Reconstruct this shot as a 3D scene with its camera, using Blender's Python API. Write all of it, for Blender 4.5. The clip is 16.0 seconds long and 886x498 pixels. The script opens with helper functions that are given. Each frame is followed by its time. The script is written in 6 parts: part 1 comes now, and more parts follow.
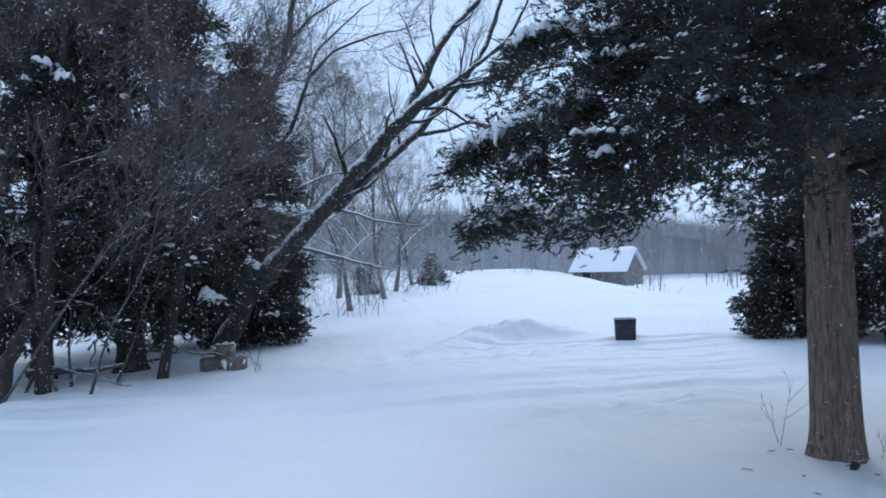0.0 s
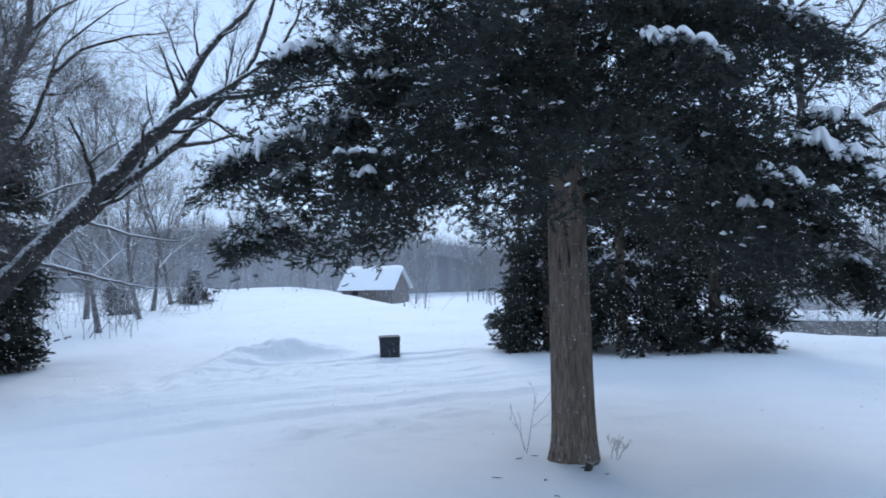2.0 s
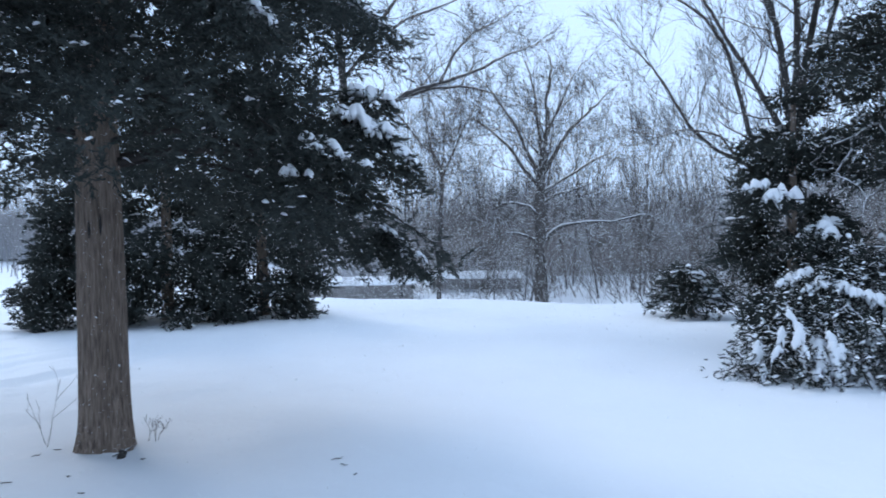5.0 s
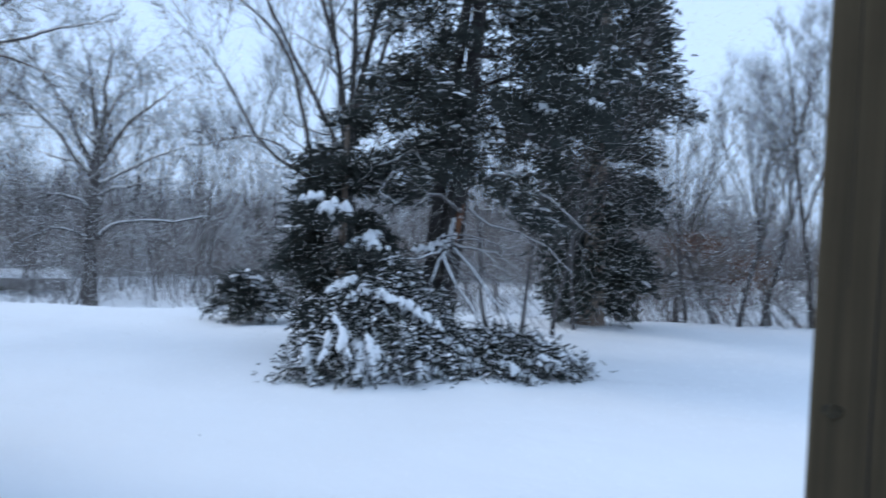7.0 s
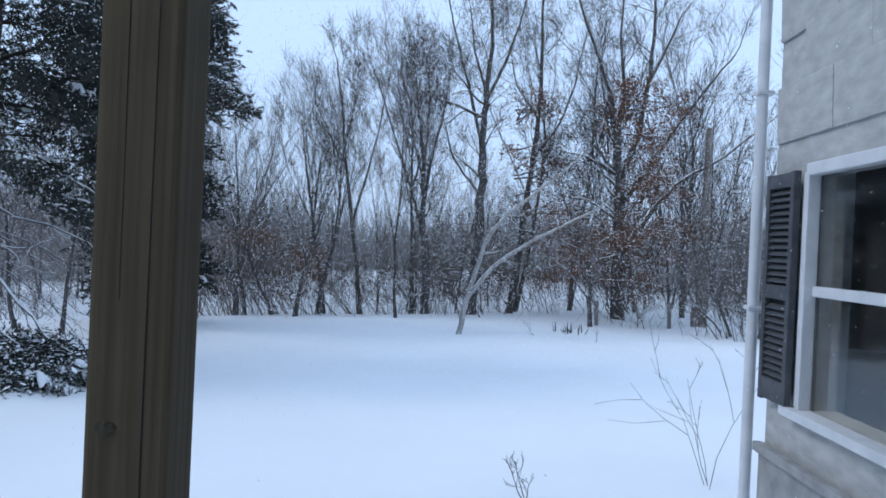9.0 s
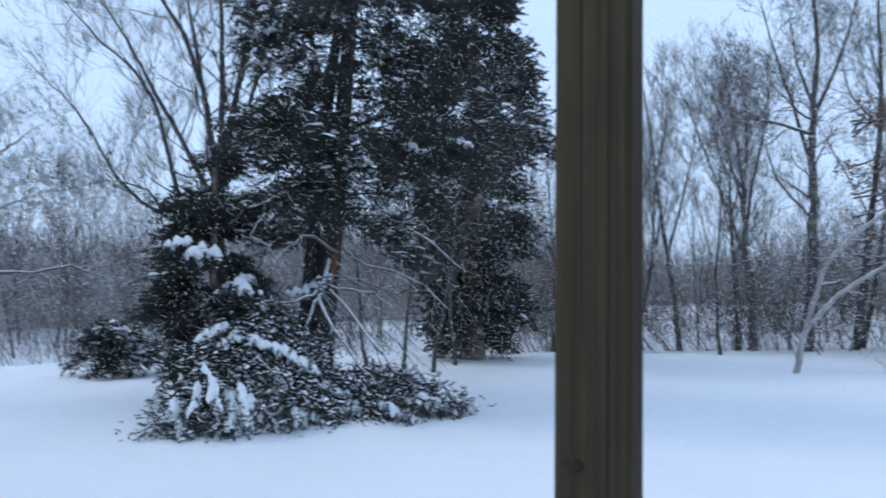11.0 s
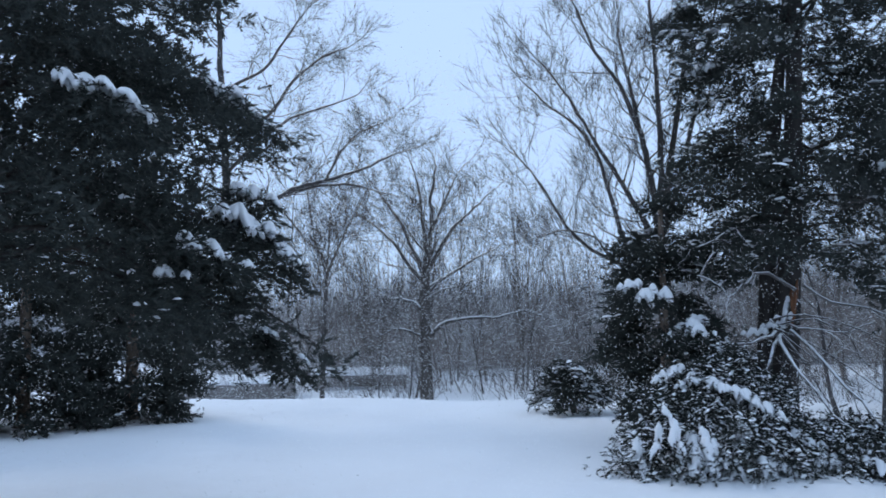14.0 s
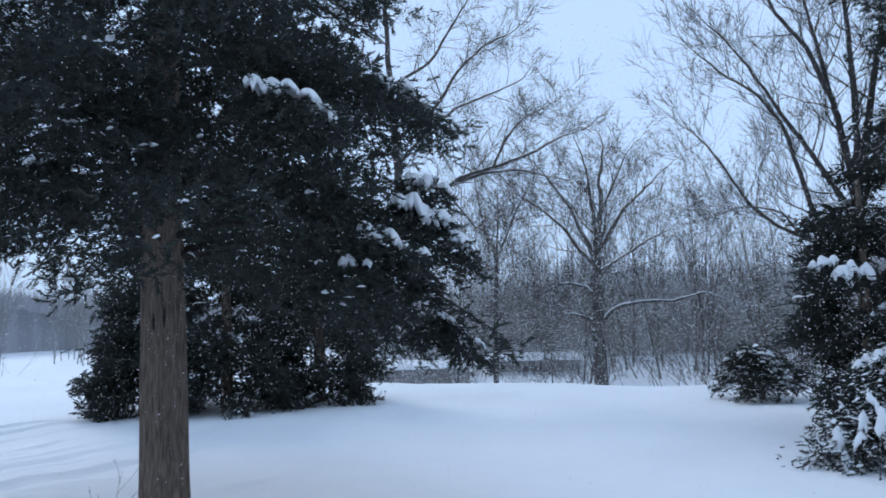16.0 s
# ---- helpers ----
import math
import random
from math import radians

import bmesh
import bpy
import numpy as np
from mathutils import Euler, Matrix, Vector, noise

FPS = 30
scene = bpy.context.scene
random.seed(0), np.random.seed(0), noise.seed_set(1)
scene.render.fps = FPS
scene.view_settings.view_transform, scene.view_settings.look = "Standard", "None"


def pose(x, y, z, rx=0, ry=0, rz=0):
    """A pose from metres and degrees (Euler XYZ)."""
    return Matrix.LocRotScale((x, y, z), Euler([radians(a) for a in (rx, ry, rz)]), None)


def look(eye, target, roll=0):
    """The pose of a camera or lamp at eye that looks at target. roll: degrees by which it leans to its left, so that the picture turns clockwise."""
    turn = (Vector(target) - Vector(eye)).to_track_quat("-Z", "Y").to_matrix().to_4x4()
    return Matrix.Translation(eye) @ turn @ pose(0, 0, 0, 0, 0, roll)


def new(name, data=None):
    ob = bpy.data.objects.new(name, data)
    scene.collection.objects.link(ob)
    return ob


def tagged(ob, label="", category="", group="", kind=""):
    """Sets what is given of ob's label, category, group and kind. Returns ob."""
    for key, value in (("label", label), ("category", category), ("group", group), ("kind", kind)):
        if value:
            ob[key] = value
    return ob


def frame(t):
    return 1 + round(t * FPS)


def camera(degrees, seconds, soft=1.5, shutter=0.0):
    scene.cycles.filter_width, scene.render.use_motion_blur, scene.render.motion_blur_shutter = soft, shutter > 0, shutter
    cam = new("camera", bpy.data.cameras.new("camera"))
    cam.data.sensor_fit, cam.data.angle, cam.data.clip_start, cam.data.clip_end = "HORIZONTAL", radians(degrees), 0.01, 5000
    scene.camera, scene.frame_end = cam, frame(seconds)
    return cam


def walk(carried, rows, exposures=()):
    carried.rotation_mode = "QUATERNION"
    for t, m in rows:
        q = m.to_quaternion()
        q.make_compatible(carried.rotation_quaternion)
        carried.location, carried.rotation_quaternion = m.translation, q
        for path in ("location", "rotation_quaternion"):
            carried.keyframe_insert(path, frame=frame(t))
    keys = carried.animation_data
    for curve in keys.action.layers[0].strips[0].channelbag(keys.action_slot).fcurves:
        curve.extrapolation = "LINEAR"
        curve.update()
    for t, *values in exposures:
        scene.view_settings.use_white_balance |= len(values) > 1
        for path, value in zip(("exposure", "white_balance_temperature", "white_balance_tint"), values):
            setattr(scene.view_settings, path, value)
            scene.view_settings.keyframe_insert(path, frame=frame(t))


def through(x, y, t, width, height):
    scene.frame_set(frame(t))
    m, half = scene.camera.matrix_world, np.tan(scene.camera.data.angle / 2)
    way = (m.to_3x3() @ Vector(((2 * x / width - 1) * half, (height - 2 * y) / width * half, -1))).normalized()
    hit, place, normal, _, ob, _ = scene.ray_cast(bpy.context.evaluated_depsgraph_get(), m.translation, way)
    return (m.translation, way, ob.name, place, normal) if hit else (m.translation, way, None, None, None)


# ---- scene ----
cam = camera(60.1, 16.0, soft=1.7, shutter=0.25)
# seconds, eye, target, roll
ROWS = [
    (0, (0.572, -0.054, 2.066), (0.847, 1.927, 2.073), -2.13),
    (0.5, (0.593, -0.048, 2.068), (0.989, 1.912, 2.088), -2.08),
    (1, (0.604, -0.058, 2.070), (1.136, 1.869, 2.109), -1.45),
    (1.5, (0.624, -0.051, 2.072), (1.305, 1.829, 2.121), -1.60),
    (2, (0.656, -0.029, 2.067), (1.501, 1.783, 2.102), -1.61),
    (2.5, (0.673, -0.007, 2.064), (1.669, 1.727, 2.088), -1.37),
    (3, (0.681, 0.007, 2.064), (1.859, 1.623, 2.067), -1.30),
    (3.5, (0.748, -0.000, 2.063), (2.078, 1.493, 2.036), -0.97),
    (3.7, (0.789, 0.004, 2.065), (2.174, 1.447, 2.040), -0.88),
    (5.8, (0.962, 0.202, 2.048), (2.794, 0.994, 1.922), 0.04),
    (6, (0.971, 0.196, 2.052), (2.834, 0.909, 1.914), 0.37),
    (6.5, (1.011, 0.183, 2.058), (2.947, 0.668, 1.928), 1.11),
    (7, (1.065, 0.088, 2.079), (3.064, 0.117, 2.036), 2.66),
    (7.5, (1.066, -0.066, 2.094), (3.014, -0.517, 2.083), 3.99),
    (8, (1.045, -0.183, 2.108), (2.895, -0.943, 2.094), 4.17),
    (8.2, (1.060, -0.197, 2.105), (2.868, -1.052, 2.093), 3.73),
    (9.1, (1.050, -0.235, 2.110), (2.773, -1.250, 2.100), 2.60),
    (10.3, (1.045, -0.199, 2.113), (2.940, -0.841, 2.106), 0.66),
    (10.5, (1.050, -0.167, 2.115), (2.966, -0.739, 2.132), 0.96),
    (11, (1.071, -0.077, 2.118), (3.052, -0.342, 2.180), 0.48),
    (11.5, (1.048, 0.007, 2.129), (3.043, 0.080, 2.239), -1.21),
    (12, (0.992, 0.074, 2.127), (2.965, 0.377, 2.249), -1.43),
    (12.5, (1.005, 0.099, 2.126), (2.950, 0.541, 2.271), -1.16),
    (13, (1.000, 0.134, 2.125), (2.913, 0.699, 2.283), -0.94),
    (13.5, (0.999, 0.155, 2.124), (2.872, 0.839, 2.283), -1.00),
    (14, (0.975, 0.166, 2.122), (2.797, 0.973, 2.294), -0.82),
    (14.5, (0.960, 0.192, 2.123), (2.731, 1.106, 2.288), -0.76),
    (15, (0.961, 0.201, 2.124), (2.675, 1.218, 2.285), -1.16),
    (15.5, (0.952, 0.205, 2.116), (2.617, 1.301, 2.273), -1.72),
    (16, (0.955, 0.206, 2.109), (2.560, 1.391, 2.254), -1.77),
]
EXPOSURES = [(0.0, -0.06), (1.5, -0.03), (3.5, 0.14), (5.8, 0.25), (6.5, 0.22), (7.0, 0.1), (8.2, 0.04), (10.3, 0.0), (11.5, 0.05), (12.0, -0.02), (13.0, -0.13), (14.0, -0.12), (16.0, -0.12)]
walk(cam, [(t, look(e, g, r)) for t, e, g, r in ROWS], EXPOSURES)

# ---- world and light: overcast, snowing ----
world = bpy.data.worlds.new("world")
scene.world = world
world.use_nodes = True
wn, wl = world.node_tree.nodes, world.node_tree.links
wn.clear()
sky = wn.new("ShaderNodeTexSky")
sky.sky_type, sky.sun_disc = "NISHITA", False
sky.sun_elevation, sky.sun_rotation = radians(38), radians(200)
scale = wn.new("ShaderNodeVectorMath")
scale.operation = "SCALE"
scale.inputs["Scale"].default_value = 0.1
wl.new(sky.outputs[0], scale.inputs[0])
mix = wn.new("ShaderNodeMix")
mix.data_type = "RGBA"
mix.inputs["Factor"].default_value = 0.90
wl.new(scale.outputs[0], mix.inputs["A"])
mix.inputs["B"].default_value = (0.575, 0.79, 1.13, 1)     # the cloud sheet
back = wn.new("ShaderNodeBackground")
back.inputs["Strength"].default_value = 1.12
wl.new(mix.outputs["Result"], back.inputs["Color"])
wo = wn.new("ShaderNodeOutputWorld")
wl.new(back.outputs[0], wo.inputs[0])
sun_data = bpy.data.lights.new("sun", "SUN")
sun_data.energy, sun_data.angle, sun_data.color = 0.85, radians(18), (1.0, 0.985, 0.975)
sun = new("sun", sun_data)
sun.matrix_world = pose(0, 0, 40, 50, 0, 160)


# ---- materials ----
def material(name):
    m = bpy.data.materials.new(name)
    m.use_nodes = True
    nt = m.node_tree
    return m, nt.nodes, nt.links, nt.nodes["Principled BSDF"]


def noise_node(n, l, scale, detail=4.0, stretch=None, coords="Object"):
    tc = n.new("ShaderNodeTexCoord")
    t = n.new("ShaderNodeTexNoise")
    t.inputs["Scale"].default_value, t.inputs["Detail"].default_value = scale, detail
    if stretch:
        mp = n.new("ShaderNodeMapping")
        mp.inputs["Scale"].default_value = stretch
        l.new(tc.outputs[coords], mp.inputs[0])
        l.new(mp.outputs[0], t.inputs["Vector"])
    else:
        l.new(tc.outputs[coords], t.inputs["Vector"])
    return t.outputs["Fac"]


def ramp(n, l, fac, stops):
    r = n.new("ShaderNodeValToRGB")
    while len(r.color_ramp.elements) < len(stops):
        r.color_ramp.elements.new(0.5)
    for e, (p, c) in zip(r.color_ramp.elements, stops):
        e.position, e.color = p, (*c, 1)
    l.new(fac, r.inputs[0])
    return r.outputs[0]


def bump(n, l, height, strength, dist, b, under=None):
    k = n.new("ShaderNodeBump")
    k.inputs["Strength"].default_value, k.inputs["Distance"].default_value = strength, dist
    l.new(height, k.inputs["Height"])
    if under:
        l.new(under, k.inputs["Normal"])
    l.new(k.outputs[0], b.inputs["Normal"])
    return k.outputs[0]


def mixed(n, l, fac, a, b):
    m = n.new("ShaderNodeMix")
    m.data_type = "RGBA"
    for sock, v in (("Factor", fac), ("A", a), ("B", b)):
        if isinstance(v, bpy.types.NodeSocket):
            l.new(v, m.inputs[sock])
        elif sock == "Factor":
            m.inputs[sock].default_value = v
        else:
            m.inputs[sock].default_value = (*v, 1)
    return m.outputs["Result"]


def times_add(n, l, a, k, c):
    m = n.new("ShaderNodeMath")
    m.operation, m.use_clamp = "MULTIPLY_ADD", True
    l.new(a, m.inputs[0])
    m.inputs[1].default_value, m.inputs[2].default_value = k, c
    return m.outputs[0]


def snow_material(name, tint, grain, fine=90.0):
    m, n, l, b = material(name)
    a = noise_node(n, l, 0.35, 3)
    l.new(ramp(n, l, a, [(0.3, tuple(v * 0.95 for v in tint)), (0.7, tint)]), b.inputs["Base Color"])
    b.inputs["Roughness"].default_value = 0.75
    b.inputs["Specular IOR Level"].default_value = 0.25
    one = n.new("ShaderNodeBump")
    one.inputs["Strength"].default_value, one.inputs["Distance"].default_value = 0.55, 0.10 * grain
    l.new(noise_node(n, l, 1.6, 5), one.inputs["Height"])
    bump(n, l, noise_node(n, l, fine, 3), 0.25, 0.01, b, one.outputs[0])
    return m


def upward(n, l, low, high, grain):
    """Where snow lies: faces that look up, broken by noise."""
    g = n.new("ShaderNodeNewGeometry")
    s = n.new("ShaderNodeSeparateXYZ")
    l.new(g.outputs["Normal"], s.inputs[0])
    add = n.new("ShaderNodeMath")
    l.new(s.outputs["Z"], add.inputs[0])
    l.new(times_add(n, l, noise_node(n, l, grain, 3), 0.9, -0.45 + 0.45), add.inputs[1])
    r = n.new("ShaderNodeMapRange")
    r.inputs["From Min"].default_value, r.inputs["From Max"].default_value = low + 0.45, high + 0.45
    l.new(add.outputs[0], r.inputs["Value"])
    return r.outputs[0]


SNOW_TINT = (0.86, 0.885, 0.92)


def bark_material(name, dark, light, snow=(0.45, 0.75), grain=9.0, stretch=(1, 1, 0.18), relief=0.02):
    m, n, l, b = material(name)
    fac = noise_node(n, l, grain, 6, stretch)
    wide = noise_node(n, l, 1.3, 3)
    col = ramp(n, l, fac, [(0.32, dark), (0.68, light)])
    col = mixed(n, l, times_add(n, l, wide, 0.7, -0.15), col, tuple(v * 0.75 for v in light))
    if snow:
        col = mixed(n, l, upward(n, l, snow[0], snow[1], 14.0), col, SNOW_TINT)
    l.new(col, b.inputs["Base Color"])
    b.inputs["Roughness"].default_value = 0.9
    b.inputs["Specular IOR Level"].default_value = 0.2
    bump(n, l, fac, 0.8, relief, b)
    return m


def leaf_material(name, stops, through=0.0):
    m, n, l, b = material(name)
    g = n.new("ShaderNodeNewGeometry")
    col = ramp(n, l, g.outputs["Random Per Island"], stops)
    col = mixed(n, l, times_add(n, l, noise_node(n, l, 0.9, 3), 0.9, -0.2), col, tuple(v * 0.7 for v in stops[0][1]))
    l.new(col, b.inputs["Base Color"])
    b.inputs["Roughness"].default_value = 0.8
    b.inputs["Specular IOR Level"].default_value = 0.2
    if through:
        shine, both, out = n.new("ShaderNodeBsdfTranslucent"), n.new("ShaderNodeMixShader"), n["Material Output"]
        l.new(col, shine.inputs["Color"])
        both.inputs["Fac"].default_value = through
        l.new(b.outputs[0], both.inputs[1])
        l.new(shine.outputs[0], both.inputs[2])
        l.new(both.outputs[0], out.inputs["Surface"])
    return m


def plain_material(name, dark, light, grain=6.0, rough=0.6, stretch=None, relief=0.003, metal=0.0, spec=0.4):
    m, n, l, b = material(name)
    fac = noise_node(n, l, grain, 6, stretch)
    col = ramp(n, l, fac, [(0.3, dark), (0.7, light)])
    col = mixed(n, l, times_add(n, l, noise_node(n, l, grain * 0.17, 3), 0.8, -0.25), col, tuple(v * 0.8 for v in dark))
    l.new(col, b.inputs["Base Color"])
    b.inputs["Roughness"].default_value, b.inputs["Metallic"].default_value = rough, metal
    b.inputs["Specular IOR Level"].default_value = spec
    bump(n, l, fac, 0.6, relief, b)
    return m


GROUND_SNOW = snow_material("ground_snow", SNOW_TINT, 0.9)
CLUMP_SNOW = snow_material("clump_snow", SNOW_TINT, 0.35, 60.0)
FLAKE = bpy.data.materials.new("snowflake")
FLAKE.use_nodes = True
fn, fl = FLAKE.node_tree.nodes, FLAKE.node_tree.links
fn.clear()
flake_front, flake_through, flake_mix, flake_out = fn.new("ShaderNodeBsdfDiffuse"), fn.new("ShaderNodeBsdfTranslucent"), fn.new("ShaderNodeMixShader"), fn.new("ShaderNodeOutputMaterial")
for node in (flake_front, flake_through):
    node.inputs["Color"].default_value = (0.95, 0.97, 0.98, 1)
fl.new(flake_front.outputs[0], flake_mix.inputs[1])
fl.new(flake_through.outputs[0], flake_mix.inputs[2])
fl.new(flake_mix.outputs[0], flake_out.inputs[0])
CEDAR_LEAF = leaf_material("cedar_leaf", [(0.0, (0.042, 0.050, 0.047)), (0.6, (0.058, 0.066, 0.061)), (0.9, (0.082, 0.09, 0.082)), (1.0, (0.12, 0.118, 0.108))], 0.35)
RUST_LEAF = leaf_material("rust_leaf", [(0.0, (0.16, 0.082, 0.055)), (1.0, (0.28, 0.15, 0.10))], 0.25)
CEDAR_BARK = bark_material("cedar_bark", (0.080, 0.060, 0.049), (0.31, 0.242, 0.198), None, 60.0, (1, 1, 0.10), 0.02)
DARK_BARK = bark_material("dark_bark", (0.024, 0.022, 0.022), (0.070, 0.063, 0.060), (0.66, 0.9))
GREY_BARK = bark_material("grey_bark", (0.05, 0.048, 0.05), (0.13, 0.122, 0.12), (0.5, 0.75))
WOODS_BARK = bark_material("woods_bark", (0.05, 0.048, 0.049), (0.125, 0.114, 0.11), (0.5, 0.8))
LIMB_BARK = bark_material("limb_bark", (0.022, 0.020, 0.019), (0.060, 0.052, 0.047), None)
SNOWY_BARK = bark_material("snowy_bark", (0.09, 0.088, 0.09), (0.20, 0.185, 0.18), (0.12, 0.45))
# bark for distant trees: haze is put into the colour as a paler grey
HAZED_BARK = bark_material("hazed_bark", (0.20, 0.20, 0.21), (0.34, 0.325, 0.325), (0.4, 0.8))
THICKET_BARK = bark_material("thicket_bark", (0.15, 0.13, 0.12), (0.27, 0.235, 0.215), None)
BRUSH_BARK = bark_material("brush_bark", (0.11, 0.085, 0.073), (0.21, 0.165, 0.137), None)
TWIG_BARK = bark_material("twig_bark", (0.075, 0.068, 0.066), (0.16, 0.143, 0.137), None)
# twigs for distant trees, lightened the same way to paint haze
HAZED_TWIG = bark_material("hazed_twig", (0.15, 0.145, 0.148), (0.26, 0.25, 0.25), None)
LEAN_BARK = bark_material("leaning_bark", (0.022, 0.020, 0.020), (0.062, 0.056, 0.053), (0.36, 0.6))
OAK_BARK = bark_material("oak_bark", (0.045, 0.041, 0.040), (0.115, 0.104, 0.098), (0.32, 0.6))
OAK_TWIG = bark_material("oak_twig", (0.045, 0.041, 0.040), (0.105, 0.095, 0.09), None)
PALE_BARK = bark_material("pale_bark", (0.22, 0.21, 0.20), (0.48, 0.46, 0.45), (0.45, 0.7))
SPLIT_WOOD = plain_material("split_wood", (0.13, 0.055, 0.028), (0.28, 0.125, 0.065), 20, 0.85, (1, 1, 0.15), 0.01)
LOG_END = plain_material("cut_log", (0.12, 0.10, 0.085), (0.26, 0.22, 0.19), 18, 0.9)
KNOT_WOOD = plain_material("knot_wood", (0.035, 0.030, 0.020), (0.085, 0.070, 0.042), 160, 0.8, None, 0.004)
POST_WOOD = plain_material("post_wood", (0.082, 0.063, 0.038), (0.150, 0.114, 0.068), 75, 0.75, (1, 1, 0.025), 0.003, spec=0.25)
SIDING = plain_material("siding", (0.38, 0.38, 0.37), (0.56, 0.56, 0.55), 7, 0.85, (1, 1, 2.5))
CONCRETE = plain_material("concrete", (0.25, 0.25, 0.25), (0.42, 0.42, 0.41), 8, 0.9)
SHUTTER_PAINT = plain_material("shutter_paint", (0.05, 0.055, 0.065), (0.10, 0.105, 0.115), 14, 0.6)
WHITE_PAINT = plain_material("white_paint", (0.60, 0.62, 0.65), (0.74, 0.75, 0.77), 9, 0.45)
BLACK_PAINT = plain_material("black_plastic", (0.016, 0.019, 0.026), (0.034, 0.040, 0.052), 12, 0.6)
OLD_WOOD = plain_material("old_wood", (0.15, 0.14, 0.135), (0.29, 0.27, 0.26), 10, 0.9, (4, 4, 0.4))
POLE_WOOD = plain_material("pole_wood", (0.17, 0.145, 0.13), (0.33, 0.28, 0.25), 12, 0.9, (1, 1, 0.1))
# near-black standing in for shade inside windows and behind shutter slats
SHADE_BLACK = plain_material("painted_shade", (0.02, 0.02, 0.022), (0.035, 0.035, 0.038), 3, 0.9)
GLASS, gn, gl, gb = material("window_glass")
gb.inputs["Base Color"].default_value = (0.75, 0.8, 0.82, 1)
gb.inputs["Roughness"].default_value = 0.03
gb.inputs["Transmission Weight"].default_value = 1.0


# ---- mesh helpers ----
class Build:
    """Gathers vertices and faces; made into one mesh at the end."""

    def __init__(self):
        self.v, self.f, self.n = [], {3: [], 4: []}, 0

    def add(self, v, faces, mat=0):
        v, faces = np.asarray(v, float).reshape(-1, 3), np.asarray(faces, int)
        self.v.append(v)
        self.f[faces.shape[1]].append((faces + self.n, np.full(len(faces), mat)))
        self.n += len(v)

    def mesh(self, name, mats, smooth=True):
        me = bpy.data.meshes.new(name)
        v = np.concatenate(self.v)
        loops, totals, mi = [], [], []
        for k in (3, 4):
            for f, m in self.f[k]:
                loops.append(f.ravel())
                totals.append(np.full(len(f), k))
                mi.append(m)
        loops, totals, mi = np.concatenate(loops), np.concatenate(totals), np.concatenate(mi)
        me.vertices.add(len(v))
        me.vertices.foreach_set("co", v.ravel())
        me.loops.add(len(loops))
        me.loops.foreach_set("vertex_index", loops.astype(np.int32))
        me.polygons.add(len(totals))
        me.polygons.foreach_set("loop_start", (np.cumsum(totals) - totals).astype(np.int32))
        me.polygons.foreach_set("material_index", mi.astype(np.int32))
        me.polygons.foreach_set("use_smooth", np.full(len(totals), smooth))
        for m in mats:
            me.materials.append(m)
        me.update(calc_edges=True)
        return me

    def tube(self, pts, rad, k=6, mat=0, cap=False):
        pts, rad = np.asarray(pts, float), np.asarray(rad, float)
        n = len(pts)
        t = np.gradient(pts, axis=0)
        t /= np.linalg.norm(t, axis=1)[:, None] + 1e-9
        whole = pts[-1] - pts[0]
        ref = np.array([0.0, 0, 1]) if abs(whole[2]) < 0.75 * np.linalg.norm(whole) else np.array([1.0, 0.13, 0])
        a = np.cross(t, ref)
        a /= np.linalg.norm(a, axis=1)[:, None] + 1e-9
        b = np.cross(a, t)
        ang = np.arange(k) * 2 * math.pi / k
        ring = np.cos(ang)[None, :, None] * a[:, None] + np.sin(ang)[None, :, None] * b[:, None]
        v = (pts[:, None] + rad[:, None, None] * ring).reshape(-1, 3)
        i, j = np.meshgrid(np.arange(n - 1), np.arange(k), indexing="ij")
        i, j = i.ravel(), j.ravel()
        q = np.stack([i * k + j, i * k + (j + 1) % k, (i + 1) * k + (j + 1) % k, (i + 1) * k + j], 1)
        self.add(v, q, mat)
        if cap:
            top = np.concatenate([v[-k:], pts[-1:]])
            self.add(top, [(c, (c + 1) % k, k) for c in range(k)], mat)


def part(name, data, mats, parent, label=""):
    """One mesh object under a thing or a part. data: a Build, a bmesh or a mesh."""
    if isinstance(data, Build):
        data = data.mesh(name, mats)
    elif isinstance(data, bmesh.types.BMesh):
        me = bpy.data.meshes.new(name)
        data.to_mesh(me)
        data.free()
        for m in mats:
            me.materials.append(m)
        data = me
    ob = new(name, data)
    ob.parent = parent
    return tagged(ob, label)


def thing(name, x, y, z, label, category, group="", kind="", turn=0.0):
    ob = new(name)
    ob.empty_display_size = 0.2
    ob.matrix_world = pose(x, y, z, 0, 0, turn)
    return tagged(ob, label, category, group, kind)


def box(size, at=(0, 0, 0), bevel=0.0, turn=(0, 0, 0), bm=None):
    bm = bm or bmesh.new()
    made = bmesh.ops.create_cube(bm, size=1.0, matrix=pose(*at, *turn) @ Matrix.Diagonal((*size, 1)))
    if bevel:
        edges = list({e for v in made["verts"] for e in v.link_edges})
        bmesh.ops.bevel(bm, geom=edges, offset=bevel, segments=2, affect="EDGES", profile=0.6)
    return bm


def smooth_step(a, b, x):
    u = np.clip((np.asarray(x, float) - a) / (b - a), 0, 1)
    return u * u * (3 - 2 * u)


def waves(x, y, seed, size, octaves=3):
    """Cheap smooth noise from summed sines, about -1 to 1."""
    r = np.random.RandomState(seed)
    out, amp = np.zeros(np.broadcast(x, y).shape), 1.0
    for o in range(octaves):
        for _ in range(4):
            a, ph = r.uniform(0, 2 * math.pi, 2)
            k = 2 * math.pi / (size / 2.1**o) * r.uniform(0.7, 1.3)
            out = out + amp * 0.5 * np.sin(k * (x * math.cos(a) + y * math.sin(a)) + ph)
        amp *= 0.5
    return out * 0.6


